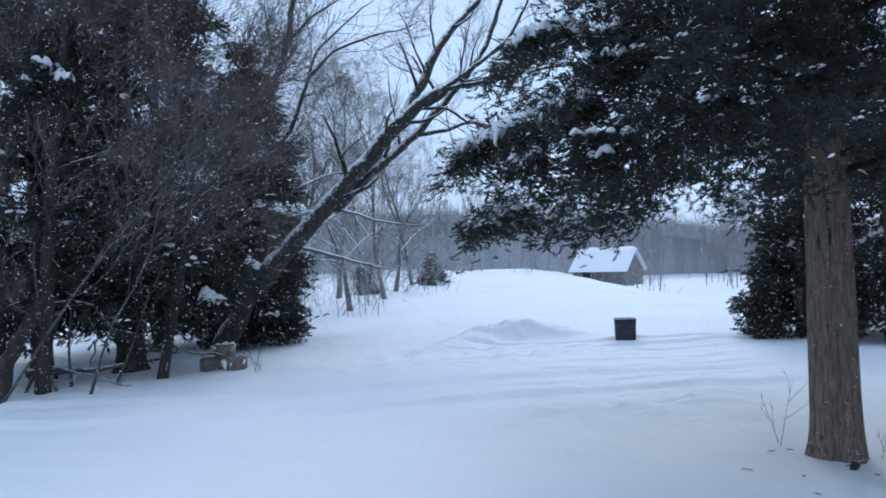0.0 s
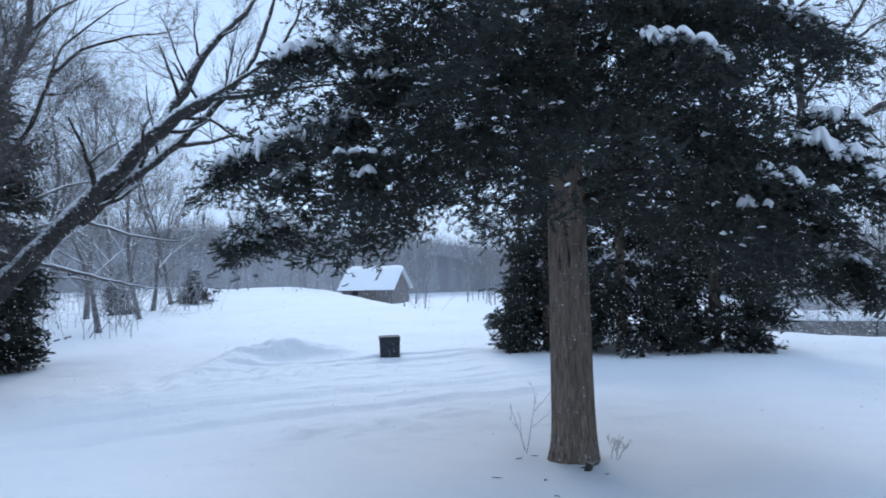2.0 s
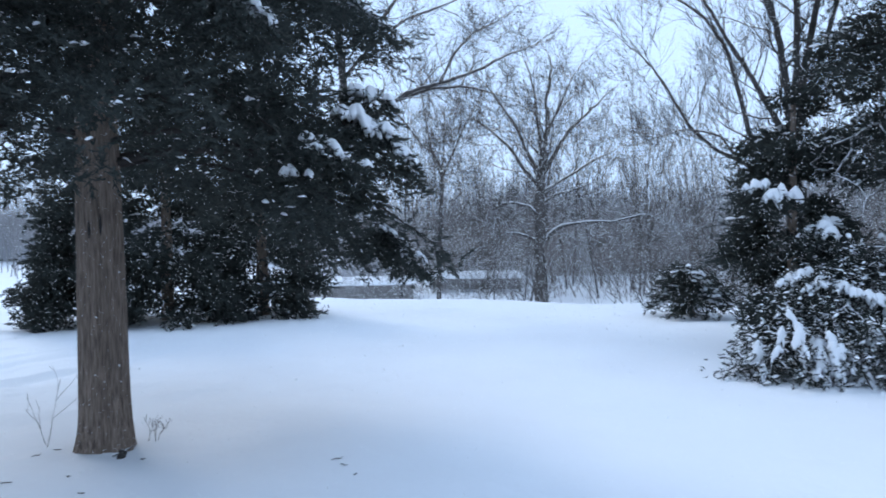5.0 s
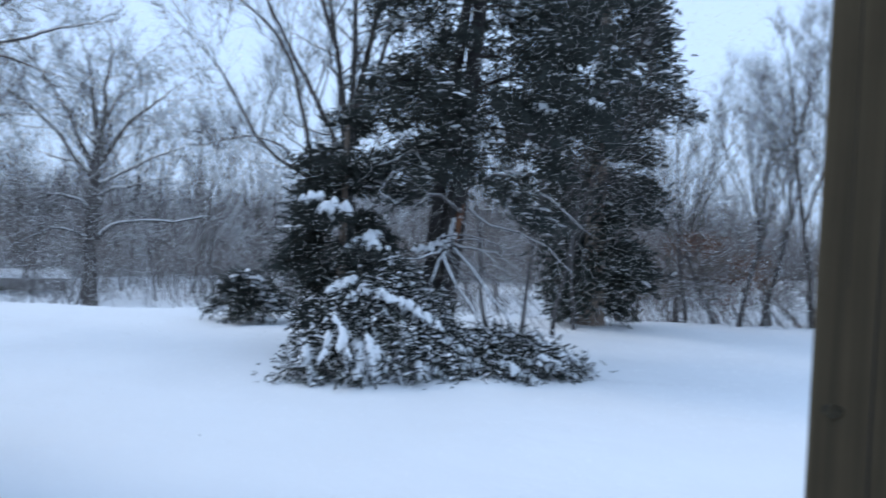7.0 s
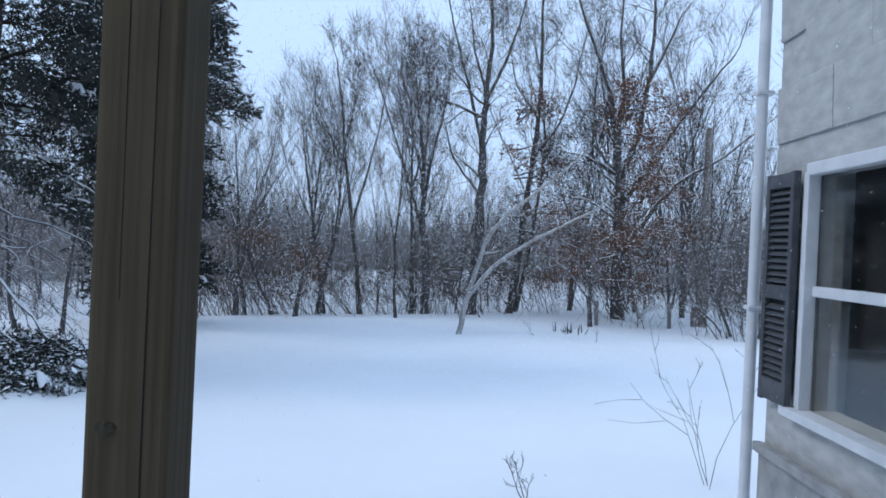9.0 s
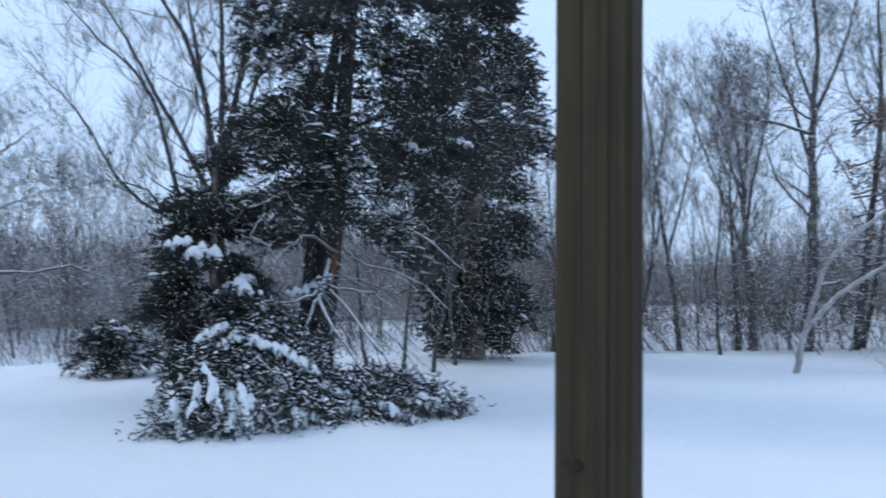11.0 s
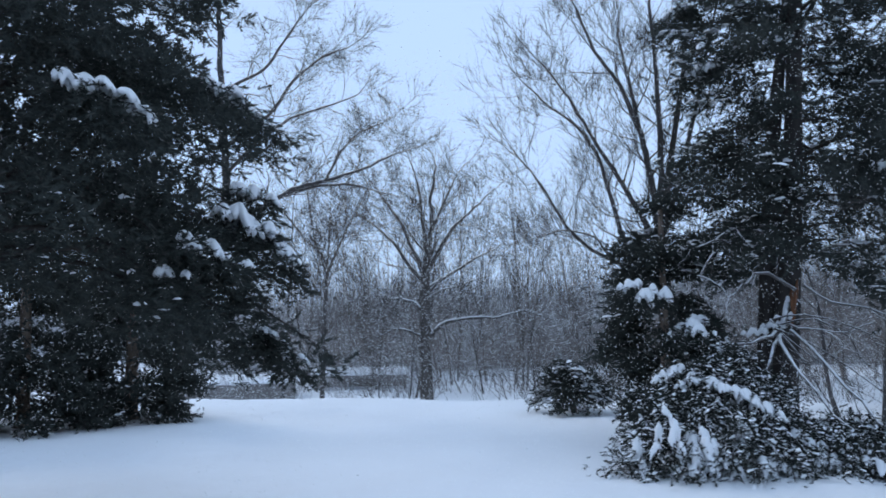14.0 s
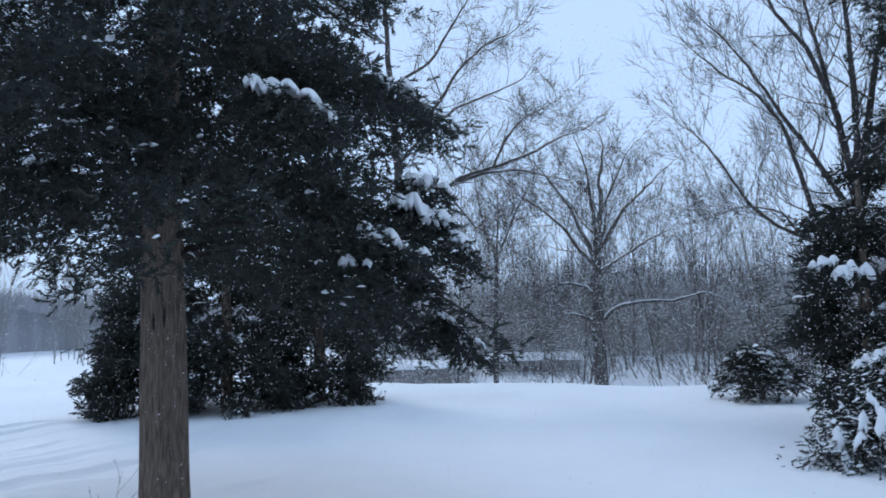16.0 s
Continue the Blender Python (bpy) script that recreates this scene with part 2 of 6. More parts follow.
# ---- ground ----
def bumpy(x, y, cx, cy, rx, ry, turn, high):
    c, s = math.cos(radians(turn)), math.sin(radians(turn))
    u, v = ((x - cx) * c + (y - cy) * s) / rx, (-(x - cx) * s + (y - cy) * c) / ry
    return high * np.exp(-(np.abs(u) ** 2.6 + np.abs(v) ** 2.2))


def ground_z(x, y):
    x, y = np.asarray(x, float), np.asarray(y, float)
    r = np.hypot(x, y)
    edge = np.interp(y, [-40, -16, -5, 6, 13, 20, 26, 34, 60], [22, 19.5, 20.5, 19, 17.5, 14.0, 12.5, 13.5, 17])
    fall = np.interp(y, [-25, -8, 3, 15, 40], [0.1, 0.6, 1.3, 1.5, 1.7])
    z = -fall * smooth_step(edge, edge + 8, x)
    z = z + 0.40 * smooth_step(34, 72, y) * (1 - smooth_step(edge - 3, edge + 8, x)) * smooth_step(-6, 6, x)
    z = z - 1.2 * smooth_step(64, 85, y)
    z = z + 0.9 * smooth_step(26, 60, x) * smooth_step(-9, -20, y) + 2.2 * smooth_step(110, 260, r)
    z = z + 0.05 * waves(x, y, 3, 9.0) * smooth_step(3, 9, r) + 0.02 * waves(x, y, 4, 2.4)
    # the ploughed heap beside the drive and its ragged edge
    heap = bumpy(x, y, 4.25, 16.8, 1.15, 0.42, 4, 0.36) + bumpy(x, y, 5.4, 16.75, 1.0, 0.45, -6, 0.20) + bumpy(x, y, 3.3, 16.2, 0.7, 0.34, 35, 0.16) + bumpy(x, y, 2.6, 15.5, 0.6, 0.3, 40, 0.10)
    z = z + heap * (1 + 0.14 * waves(x, y, 9, 0.8, 2) + 0.13 * waves(x, y, 10, 0.32, 2))
    chunks = np.clip(waves(x, y, 21, 0.42, 2) - 0.25, 0, None)
    z = z + 0.06 * chunks * (bumpy(x, y, 3.0, 15.7, 1.7, 0.6, 30, 1.0) + 0.4 * bumpy(x, y, 8.2, 15.4, 1.0, 0.4, -8, 1.0) + 0.6 * bumpy(x, y, 4.6, 9.4, 2.0, 0.3, 4, 1.0))
    # plough cuts that sweep out from the heap
    for c, k, w, d in ((15.95, -0.10, 0.07, 0.06), (15.3, -0.06, 0.06, 0.035), (14.3, 0.02, 0.06, 0.028), (13.2, 0.045, 0.05, 0.022), (12.4, 0.06, 0.05, 0.026), (11.2, 0.05, 0.05, 0.016)):
        line = c + k * (x - 3.2) + 0.03 * np.sin(x * 1.3 + c)
        z = z - d * np.exp(-(((y - line) / w) ** 2)) * smooth_step(1.2, 3.2, x) * smooth_step(11, 7.0, x) + 0.6 * d * np.exp(-(((y - line - 2.2 * w) / (1.3 * w)) ** 2)) * smooth_step(1.2, 3.2, x) * smooth_step(11, 7.0, x)
    z = z + bumpy(x, y, 7.3, 15.6, 1.6, 0.5, -10, 0.13)
    rough = np.exp(-(((y - (14.2 + 0.12 * x)) / 1.1) ** 2)) * smooth_step(-1.0, 1.0, x) * smooth_step(7.0, 4.5, x)
    z = z + rough * 0.05 * waves(x, y, 7, 0.7, 2)
    z = z + np.exp(-(((y - 9.3) / 0.45) ** 2)) * smooth_step(2.0, 3.0, x) * smooth_step(6, 4.5, x) * 0.05 * (1 + waves(x, y, 8, 0.7, 2))
    # wheel ruts sweeping over the yard
    for c in (10.35, 11.85):
        line = c + 0.015 * (x - 1.0) ** 2 * np.where(x < 1, 1.0, 0.25)
        z = z - 0.055 * np.exp(-(((y - line) / 0.16) ** 2)) * smooth_step(-14, -9, x) * smooth_step(11, 7, x)
        z = z + 0.03 * np.exp(-(((y - line - 0.3) / 0.14) ** 2)) * smooth_step(-14, -9, x) * smooth_step(11, 7, x)
    # clods and old tracks over the yard
    yard = smooth_step(6.5, 8.5, y) * smooth_step(15.5, 13.5, y) * smooth_step(-8, -4, x) * smooth_step(11, 7, x)
    z = z + yard * (0.014 * waves(x * 0.6, y * 1.6, 12, 0.9, 3) + 0.006 * waves(x, y * 2.2, 13, 0.5, 2))
    # a low drift where the track leaves the yard, and wells round the trunks
    z = z + bumpy(x, y, 15.6, 10.4, 1.4, 0.35, -40, 0.10)
    z = z - bumpy(x, y, 5.42, 6.88, 1.3, 1.3, 0, 0.06)
    z = z + bumpy(x, y, 11.6, -0.3, 0.5, 0.35, 0, 0.10) + bumpy(x, y, 12.2, 0.6, 2.2, 1.5, 0, 0.06)
    z = z + bumpy(x, y, 15.3, -12.2, 0.55, 0.45, 0, 0.22)
    return z


def gz(x, y):
    return float(ground_z(x, y))


def spaced(a, b, step, last, growth=1.06):
    """Even steps from a to b, growing outwards to +-last."""
    out = [step]
    while sum(out) < last:
        out.append(out[-1] * growth)
    away = np.cumsum(out)
    return np.concatenate([(a - away)[::-1], np.arange(a, b, step), b + away])


def make_ground():
    sx, sy = spaced(-5.0, 11.5, 0.10, 420.0), spaced(6.0, 18.5, 0.05, 420.0, 1.07)
    gx, gy = np.meshgrid(sx, sy, indexing="ij")
    m, n = gx.shape
    v = np.stack([gx, gy, ground_z(gx, gy)], -1).reshape(-1, 3)
    i, j = np.meshgrid(np.arange(m - 1), np.arange(n - 1), indexing="ij")
    a = (i * n + j).ravel()
    b = Build()
    b.add(v, np.stack([a, a + n, a + n + 1, a + 1], 1))
    ob = new("ground", b.mesh("ground", [GROUND_SNOW]))
    tagged(ob, "deep wind-smoothed snow over a sloping yard and field", "snow ground", kind="structure")


make_ground()


# ---- trees: growing ----
def unit(v):
    return np.asarray(v, float) / (np.linalg.norm(v) + 1e-9)


def grow(out, rng, p, d, length, r, level, top, lift=0.25, spread=(28, 58), kids=(7, 6, 5, 4, 3), wander=0.16, shrink=(0.45, 0.75), first=0.3):
    """A branch as a bent line that thins out, with its side branches; collected in out as (points, radii, level)."""
    n = (9, 7, 5, 4, 3, 3)[min(level, 5)]
    pts, step, d = [np.asarray(p, float)], length / (n - 1), unit(d)
    dirs = [d]
    for _ in range(n - 1):
        d = unit(d + rng.normal(0, wander, 3) + np.array([0, 0, lift * 0.35]))
        dirs.append(d)
        pts.append(pts[-1] + d * step)
    pts = np.array(pts)
    tip = 0.22 if level == 0 else 0.3
    out.append((pts, r * np.linspace(1, tip, n), level))
    if level >= top:
        return
    for k in range(kids[level]):
        f = first + (1 - first) * (k + rng.uniform(0.2, 0.9)) / kids[level]
        f = min(f, 0.99)
        i = min(int(f * (n - 1)), n - 2)
        q = pts[i] + (pts[i + 1] - pts[i]) * (f * (n - 1) - i)
        side = unit(np.cross(dirs[i], rng.normal(0, 1, 3)))
        a = radians(rng.uniform(*spread))
        e = unit(dirs[i] * math.cos(a) + side * math.sin(a) + np.array([0, 0, lift * 0.5]))
        s = rng.uniform(*shrink) * (1.15 - 0.6 * f)
        here = r * (1 + (tip - 1) * f)
        grow(out, rng, q, e, length * s, max(here * rng.uniform(0.38, 0.6), 0.003), level + 1, top, lift, spread, kids, wander, shrink, 0.2)


def slivers(b, lines, mat=0):
    """Fine twigs: flat strips that thin out."""
    for pts, rad, _ in lines:
        n = len(pts)
        side = np.cross(pts[-1] - pts[0], (0.31, 0.5, 0.81))
        side = side / (np.linalg.norm(side) + 1e-9)
        v = np.concatenate([pts - side * rad[:, None], pts + side * rad[:, None]])
        i = np.arange(n - 1)
        b.add(v, np.stack([i, i + 1, n + i + 1, n + i], 1), mat)


def fuzz(b, lines, rng, per, length, r=0.0032, lift=0.25, mat=0):
    """Fine end twigs, each two thin bent triangles, spread over the given branches."""
    if not lines:
        return
    i = np.repeat(np.arange(len(lines)), per)
    a = np.array([q[0] for q, _, _ in lines])
    m = np.array([q[len(q) // 2] for q, _, _ in lines])
    e = np.array([q[-1] for q, _, _ in lines])
    n = len(i)
    f = rng.uniform(0.15, 1.0, n)[:, None]
    p = np.where(f < 0.5, a[i] + (m[i] - a[i]) * 2 * f, m[i] + (e[i] - m[i]) * (2 * f - 1))
    d = e[i] - a[i]
    d = d / (np.linalg.norm(d, axis=1)[:, None] + 1e-9)
    w = d * 0.8 + rng.normal(0, 0.38, (n, 3)) + np.array([0, 0, lift])
    w = w / np.linalg.norm(w, axis=1)[:, None]
    ln = (length * rng.uniform(0.4, 1.2, n))[:, None]
    k = p + w * ln * 0.5
    w2 = w + rng.normal(0, 0.25, (n, 3)) + np.array([0, 0, lift * 0.6])
    t = k + w2 / np.linalg.norm(w2, axis=1)[:, None] * ln * 0.5
    s = np.cross(w, rng.normal(0, 1, (n, 3)))
    s = s / (np.linalg.norm(s, axis=1)[:, None] + 1e-9) * r
    v = np.stack([p - s, p + s, k + s * 0.75, k - s * 0.75, t], 1).reshape(-1, 3)
    o = 5 * np.arange(n)[:, None]
    b.add(v, np.concatenate([o + np.array([[0, 1, 2]]), o + np.array([[0, 2, 3]]), o + np.array([[3, 2, 4]])]), mat)


def bare_tree(x, y, h, r, seed, label, bark, group="", lean=(0, 0), top=4, kids=(8, 6, 5, 4, 3), lift=0.25, spread=(28, 58), first=0.3, shrink=(0.45, 0.75), name="bare_tree", stems=1, fan=0.3, fine=4, leaves=0, wander=0.13, twigs=4, twig=0.6):
    rng = np.random.RandomState(seed)
    ob = thing(name, x, y, gz(x, y) - 0.05, label, "tree", group)
    trunk_all, crown_all, tips, ends = [], Build(), [], []
    for s in range(stems):
        lines = []
        az = 2 * math.pi * s / max(stems, 1) + rng.uniform(0, 1)
        tilt = fan * rng.uniform(0.5, 1.0) if stems > 1 else 0
        d = (lean[0] + tilt * math.cos(az), lean[1] + tilt * math.sin(az), 1.0)
        start = (0.12 * stems * math.cos(az) * (stems > 1), 0.12 * stems * math.sin(az) * (stems > 1), 0)
        grow(lines, rng, start, d, h * (rng.uniform(0.75, 1.0) if stems > 1 else 1.0), r, 0, top, lift, spread, kids, wander, shrink, first)
        pts, rad, _ = lines[0]
        rad = rad.copy()
        rad[0] *= 1.35
        t = Build()
        t.tube(pts, rad, 10, cap=True)
        trunk_all.append(t)
        for q, w, lv in lines[1:]:
            if lv < fine:
                crown_all.tube(q, w, (6, 6, 5, 3, 3)[min(lv, 4)])
            else:
                slivers(crown_all, [(q, np.maximum(w, 0.0032), lv)], 1)
            if lv >= top - 1:
                ends.append((q, w, lv))
            if leaves and lv >= 1:
                tips += [q[rng.randint(1, len(q))] for _ in range(2)]
    fuzz(crown_all, ends, rng, twigs, twig, 0.003, lift=lift, mat=1)
    for t in trunk_all:
        part("trunk", t, [bark], ob)
    part("crown", crown_all, [bark, TWIG_BARK], ob, "bare forking branches and twigs")
    if leaves:
        tips = np.array(tips)
        tips = tips[(tips[:, 2] < h * 0.68) & (np.hypot(tips[:, 0], tips[:, 1]) < 0.25 * h + 0.3)] if len(tips) else tips
        pick = tips[rng.randint(0, len(tips), leaves)] + rng.normal(0, 0.22, (leaves, 3)) * (1, 1, 0.5)
        tagged(part("withered_foliage", leaf_cards(pick, 0.062, rng), [RUST_LEAF], ob, "clinging rust-brown withered leaves"), kind="stuff")
    return ob


def leaf_cards(at, size, rng):
    n = len(at)
    a = rng.normal(0, 1, (n, 3))
    a /= np.linalg.norm(a, axis=1)[:, None]
    c = np.cross(a, rng.normal(0, 1, (n, 3)))
    c /= np.linalg.norm(c, axis=1)[:, None]
    s = size * rng.uniform(0.6, 1.3, (n, 1))
    v = np.stack([at - a * s * 0.5, at + c * s * 0.35, at + a * s * 0.6, at - c * s * 0.3], 1).reshape(-1, 3)
    b = Build()
    b.add(v, np.arange(4 * n).reshape(-1, 4))
    return b


# ---- trees: cedar foliage ----
def spray_template(count, long, wide, side, seed):
    """A plume of narrow leaflets along one axis of length 1."""
    r = np.random.RandomState(seed)
    v, f = [], []
    for i in range(count):
        x0 = 0.02 + 0.78 * i / count
        turn = i * 2.4
        lean = np.array([0, math.cos(turn) * side, math.sin(turn) * side * 0.6]) * (1.15 - 0.6 * i / count) * r.uniform(0.7, 1.2)
        tip = np.array([x0 + long * r.uniform(0.8, 1.2), 0, 0]) + lean
        root = np.array([x0 - 0.03, 0, 0])
        across = unit(np.cross(tip - root, r.normal(0, 1, 3))) * wide * r.uniform(0.8, 1.3)
        v += [root + across, tip, root - across]
        f.append((3 * i, 3 * i + 1, 3 * i + 2))
    return np.array(v), np.array(f)


SPRAY_COARSE = spray_template(9, 0.24, 0.070, 0.34, 5)
SPRAY_FINE = spray_template(12, 0.20, 0.052, 0.32, 6)
LUMP_V = np.array([(math.cos(a), math.sin(a), -0.15) for a in np.arange(6) * math.pi / 3] + [(0.55 * math.cos(a), 0.55 * math.sin(a), 0.32) for a in np.arange(3) * 2.1 + 0.4] + [(0, 0, 0.45)])
LUMP_F = np.array([(0, 1, 6), (1, 2, 7), (2, 3, 7), (3, 4, 8), (4, 5, 8), (5, 0, 6), (1, 7, 6), (3, 8, 7), (5, 6, 8), (6, 7, 9), (7, 8, 9), (8, 6, 9)])


def sprays(b, at, way, size, rng, mat=0):
    """Leafy sprays at points, along ways."""
    n = len(at)
    way = way / (np.linalg.norm(way, axis=1)[:, None] + 1e-9)
    up = np.array([0, 0, 1.0]) + rng.normal(0, 0.45, (n, 3))
    b1 = np.cross(up, way)
    b1 /= np.linalg.norm(b1, axis=1)[:, None] + 1e-9
    b2 = np.cross(way, b1)
    s = np.broadcast_to(np.asarray(size, float), (n,))[:, None] * rng.uniform(0.65, 1.25, (n, 1))
    t, leaflets = SPRAY_FINE if np.mean(size) < 0.205 else SPRAY_COARSE
    v = at[:, None] + s[:, None] * (t[None, :, :1] * way[:, None] + t[None, :, 1:2] * b1[:, None] + t[None, :, 2:] * b2[:, None])
    f = (leaflets[None] + (np.arange(n) * len(t))[:, None, None]).reshape(-1, 3)
    b.add(v.reshape(-1, 3), f, mat)


def lumps(b, at, size, way, rng, mat=0):
    """Small pats of snow, stretched along ways."""
    n = len(at)
    flat = way * np.array([1, 1, 0.6])
    flat = flat / (np.linalg.norm(flat, axis=1)[:, None] + 1e-9)
    b1 = np.cross((0, 0, 1.0), flat)
    b1 /= np.linalg.norm(b1, axis=1)[:, None] + 1e-9
    b2 = np.cross(flat, b1)
    s = np.broadcast_to(np.asarray(size, float), (n,))[:, None]
    jig = rng.uniform(0.7, 1.3, (n, len(LUMP_V), 1))
    t = LUMP_V[None] * jig
    v = at[:, None] + s[:, None] * (t[..., :1] * flat[:, None] * 1.35 + t[..., 1:2] * b1[:, None] * 0.75 + t[..., 2:] * b2[:, None] * 0.7)
    f = (LUMP_F[None] + (np.arange(n) * len(LUMP_V))[:, None, None]).reshape(-1, 3)
    b.add(v.reshape(-1, 3), f, mat)


def lobe(b, at, way, length, wide, high, slope, r):
    """One soft dome of snow with a wavy, fingered rim."""
    side = np.array([-way[1], way[0], 0])
    rings, turns = 6, 26
    a = np.arange(turns) * 2 * math.pi / turns
    rim = 1 + sum(k * np.sin(m * a + r.uniform(0, 6.28)) for m, k in ((2, 0.12), (3, 0.16), (5, 0.16), (8, 0.14)))
    rho = np.sin(np.linspace(0.06, 1, rings) * math.pi / 2)
    rr, aa = np.meshgrid(rho, a, indexing="ij")
    u, w = 0.5 * length * rr * np.cos(aa) * rim[None] ** rr, wide * rr * np.sin(aa) * rim[None] ** rr
    lump = waves(u / max(wide, 0.03), w / max(wide, 0.03), r.randint(1, 9999), 2.2, 2)
    z = high * (0.7 * np.sqrt(np.clip(1 - rr**2, 0, 1)) * (1 + 0.4 * lump) + 0.10 * lump) - slope * u - 0.5 * np.abs(u) * rr**2 - 0.55 * wide * (w / max(wide, 0.02)) ** 2 - 0.35 * high * np.clip(rim[None] - 1, 0, None) * rr**3 * 3
    v = np.stack([u, w, z], -1)
    under = v[-1:] * np.array([0.72, 0.72, 1.0]) + np.array([0, 0, -0.30 * high])
    v = np.concatenate([v, under]).reshape(-1, 3)
    v = at + v[:, :1] * way + v[:, 1:2] * side + v[:, 2:] * np.array([0, 0, 1.0])
    i, j = np.meshgrid(np.arange(rings), np.arange(turns), indexing="ij")
    i, j = i.ravel(), j.ravel()
    b.add(v, np.stack([i * turns + j, (i + 1) * turns + j, (i + 1) * turns + (j + 1) % turns, i * turns + (j + 1) % turns], 1))
    b.add(np.concatenate([v[:turns], v[:turns].mean(0)[None]]), [(c, (c + 1) % turns, turns) for c in range(turns)])


def pillow(b, at, way, length, wide, high, seed, droop=0.25):
    """A load of snow on a bough: overlapping lobes along it that grow smaller to the end. droop: its slope."""
    r = np.random.RandomState(seed)
    way = unit(np.array([way[0], way[1], 0]))
    side = np.array([-way[1], way[0], 0])
    heads = max(2, int(round(length / 0.11)))
    for u in np.linspace(-0.42, 0.42, heads):
        k = r.uniform(0.7, 1.15) * (1.1 - 0.55 * abs(u) - 0.35 * u)
        w = r.normal(0, 0.35) * wide
        turn = unit(way + side * r.normal(0, 0.5))
        lobe(b, at + way * u * length + side * w + np.array([0, 0, -droop * u * length - 0.3 * length * u**2 - 0.3 * abs(w)]), turn, (0.10 + 0.32 * length / heads * 2) * k, 0.85 * wide * k, high * k, droop, r)


def dust(snow, at, way, size, chance, rng):
    """Pats of snow on sprays."""
    pick = rng.uniform(0, 1, len(at)) < chance
    if pick.any():
        w = way[pick] / np.linalg.norm(way[pick], axis=1)[:, None]
        lumps(snow, at[pick] + w * size * 0.4 + np.array([0, 0, 0.02]), (0.018 + 0.050 * rng.uniform(0, 1, pick.sum()) ** 2) * (size / 0.17) ** 1.2, w, rng)


def leafy_boughs(leaf, snow, woods, rng, count, envelope, low, h, lean, tufts, per, size, white, sag, inner, wide, crowd, hang, showing, pat):
    """Boughs from the trunk out to an uneven envelope, each with tufts of sprays and pats of snow. envelope(z, az): how far the tips at a
    height lie; low(az): the lowest tip that way; sag: how far the foot of a bough lies above its tip, low down and at the top."""
    az, u = rng.uniform(0, 2 * math.pi, count), rng.uniform(0, 1, count) ** crowd
    zl = np.array([low(a) for a in az])
    zt = zl + (h - zl) * u
    far = np.array([envelope(z, a) for z, a in zip(zt, az)]) * rng.uniform(0.70, 1.05, count)
    zb = np.clip(zt + far * (sag[0] * (1 - u) + sag[1] * u), 0.25, h * 0.98)
    far = far * np.clip(0.93 + 0.20 * waves(az * 1.3, zt, int(h * 100) % 97, 1.5, 2), 0.6, 1.06)
    snowy = (rng.uniform(0, 1, count) < 0.4) * rng.uniform(0.4, 1.4, count) * white
    d = np.stack([np.cos(az), np.sin(az), 0 * az], 1)
    side = np.stack([-np.sin(az), np.cos(az), 0 * az], 1)
    bend = rng.normal(0, 0.10, count)

    def place(k, s):
        p = d[k] * (far[k] * s)[:, None] + side[k] * (bend[k] * far[k] * s**2)[:, None]
        p[:, 0] += lean[0] * (zb[k] + (zt[k] - zb[k]) * s)
        p[:, 1] += lean[1] * (zb[k] + (zt[k] - zb[k]) * s)
        p[:, 2] = zb[k] + (zt[k] - zb[k]) * s**1.7 + 0.10 * far[k] * np.sin(math.pi * s)
        return p

    for k in range(min(showing, count)):
        line = place(np.full(7, k), np.linspace(0, 0.93, 7))
        b = Build()
        b.tube(line, np.linspace(0.010 + 0.010 * far[k], 0.005, 7), 5)
        woods.append(b)
    number = np.maximum((tufts * (0.35 + 0.65 * far / np.mean(far))).astype(int), 3)
    k = np.repeat(np.arange(count), number)
    n = len(k)
    s = inner + (1 - inner) * np.sqrt(rng.uniform(0, 1, n))
    off = rng.normal(0, 1, n) * wide * (0.10 + 0.9 * far[k] * s * (1.2 - s))
    at = place(k, s) + side[k] * off[:, None]
    at[:, 2] -= 0.35 * np.abs(off) - rng.normal(0, 0.06, n)
    out = d[k] * 0.7 + side[k] * np.clip(off * 2.5, -0.9, 0.9)[:, None] + np.array([0, 0, 1.0]) * (rng.normal(0, 0.2, n) - hang * rng.uniform(0.2, 1.0, n))[:, None]
    out /= np.linalg.norm(out, axis=1)[:, None]
    r = size * 0.62 * rng.uniform(0.7, 1.3, n)
    pos = at[:, None] + rng.normal(0, 1, (n, per, 3)) * r[:, None, None] * np.array([1, 1, 0.5])
    way = out[:, None] * 0.8 + rng.normal(0, 0.55, (n, per, 3))
    sprays(leaf, pos.reshape(-1, 3), way.reshape(-1, 3), size, rng)
    # snow on the backs of the tufts, most of it near the tips
    lie = rng.uniform(0, 1, n) < snowy[k] * (0.12 + 0.88 * s**3)
    if lie.any():
        q = np.repeat(np.flatnonzero(lie), 3)
        q = q[rng.uniform(0, 1, len(q)) < 0.8]
        p = at[q] + rng.normal(0, 0.45, (len(q), 3)) * r[q][:, None] * np.array([1, 1, 0.1]) + np.array([0, 0, 0.5]) * r[q][:, None]
        lumps(snow, p, pat * size * (0.16 + 0.32 * rng.uniform(0, 1, len(q)) ** 1.4), out[q] + rng.normal(0, 0.3, (len(q), 3)), rng)


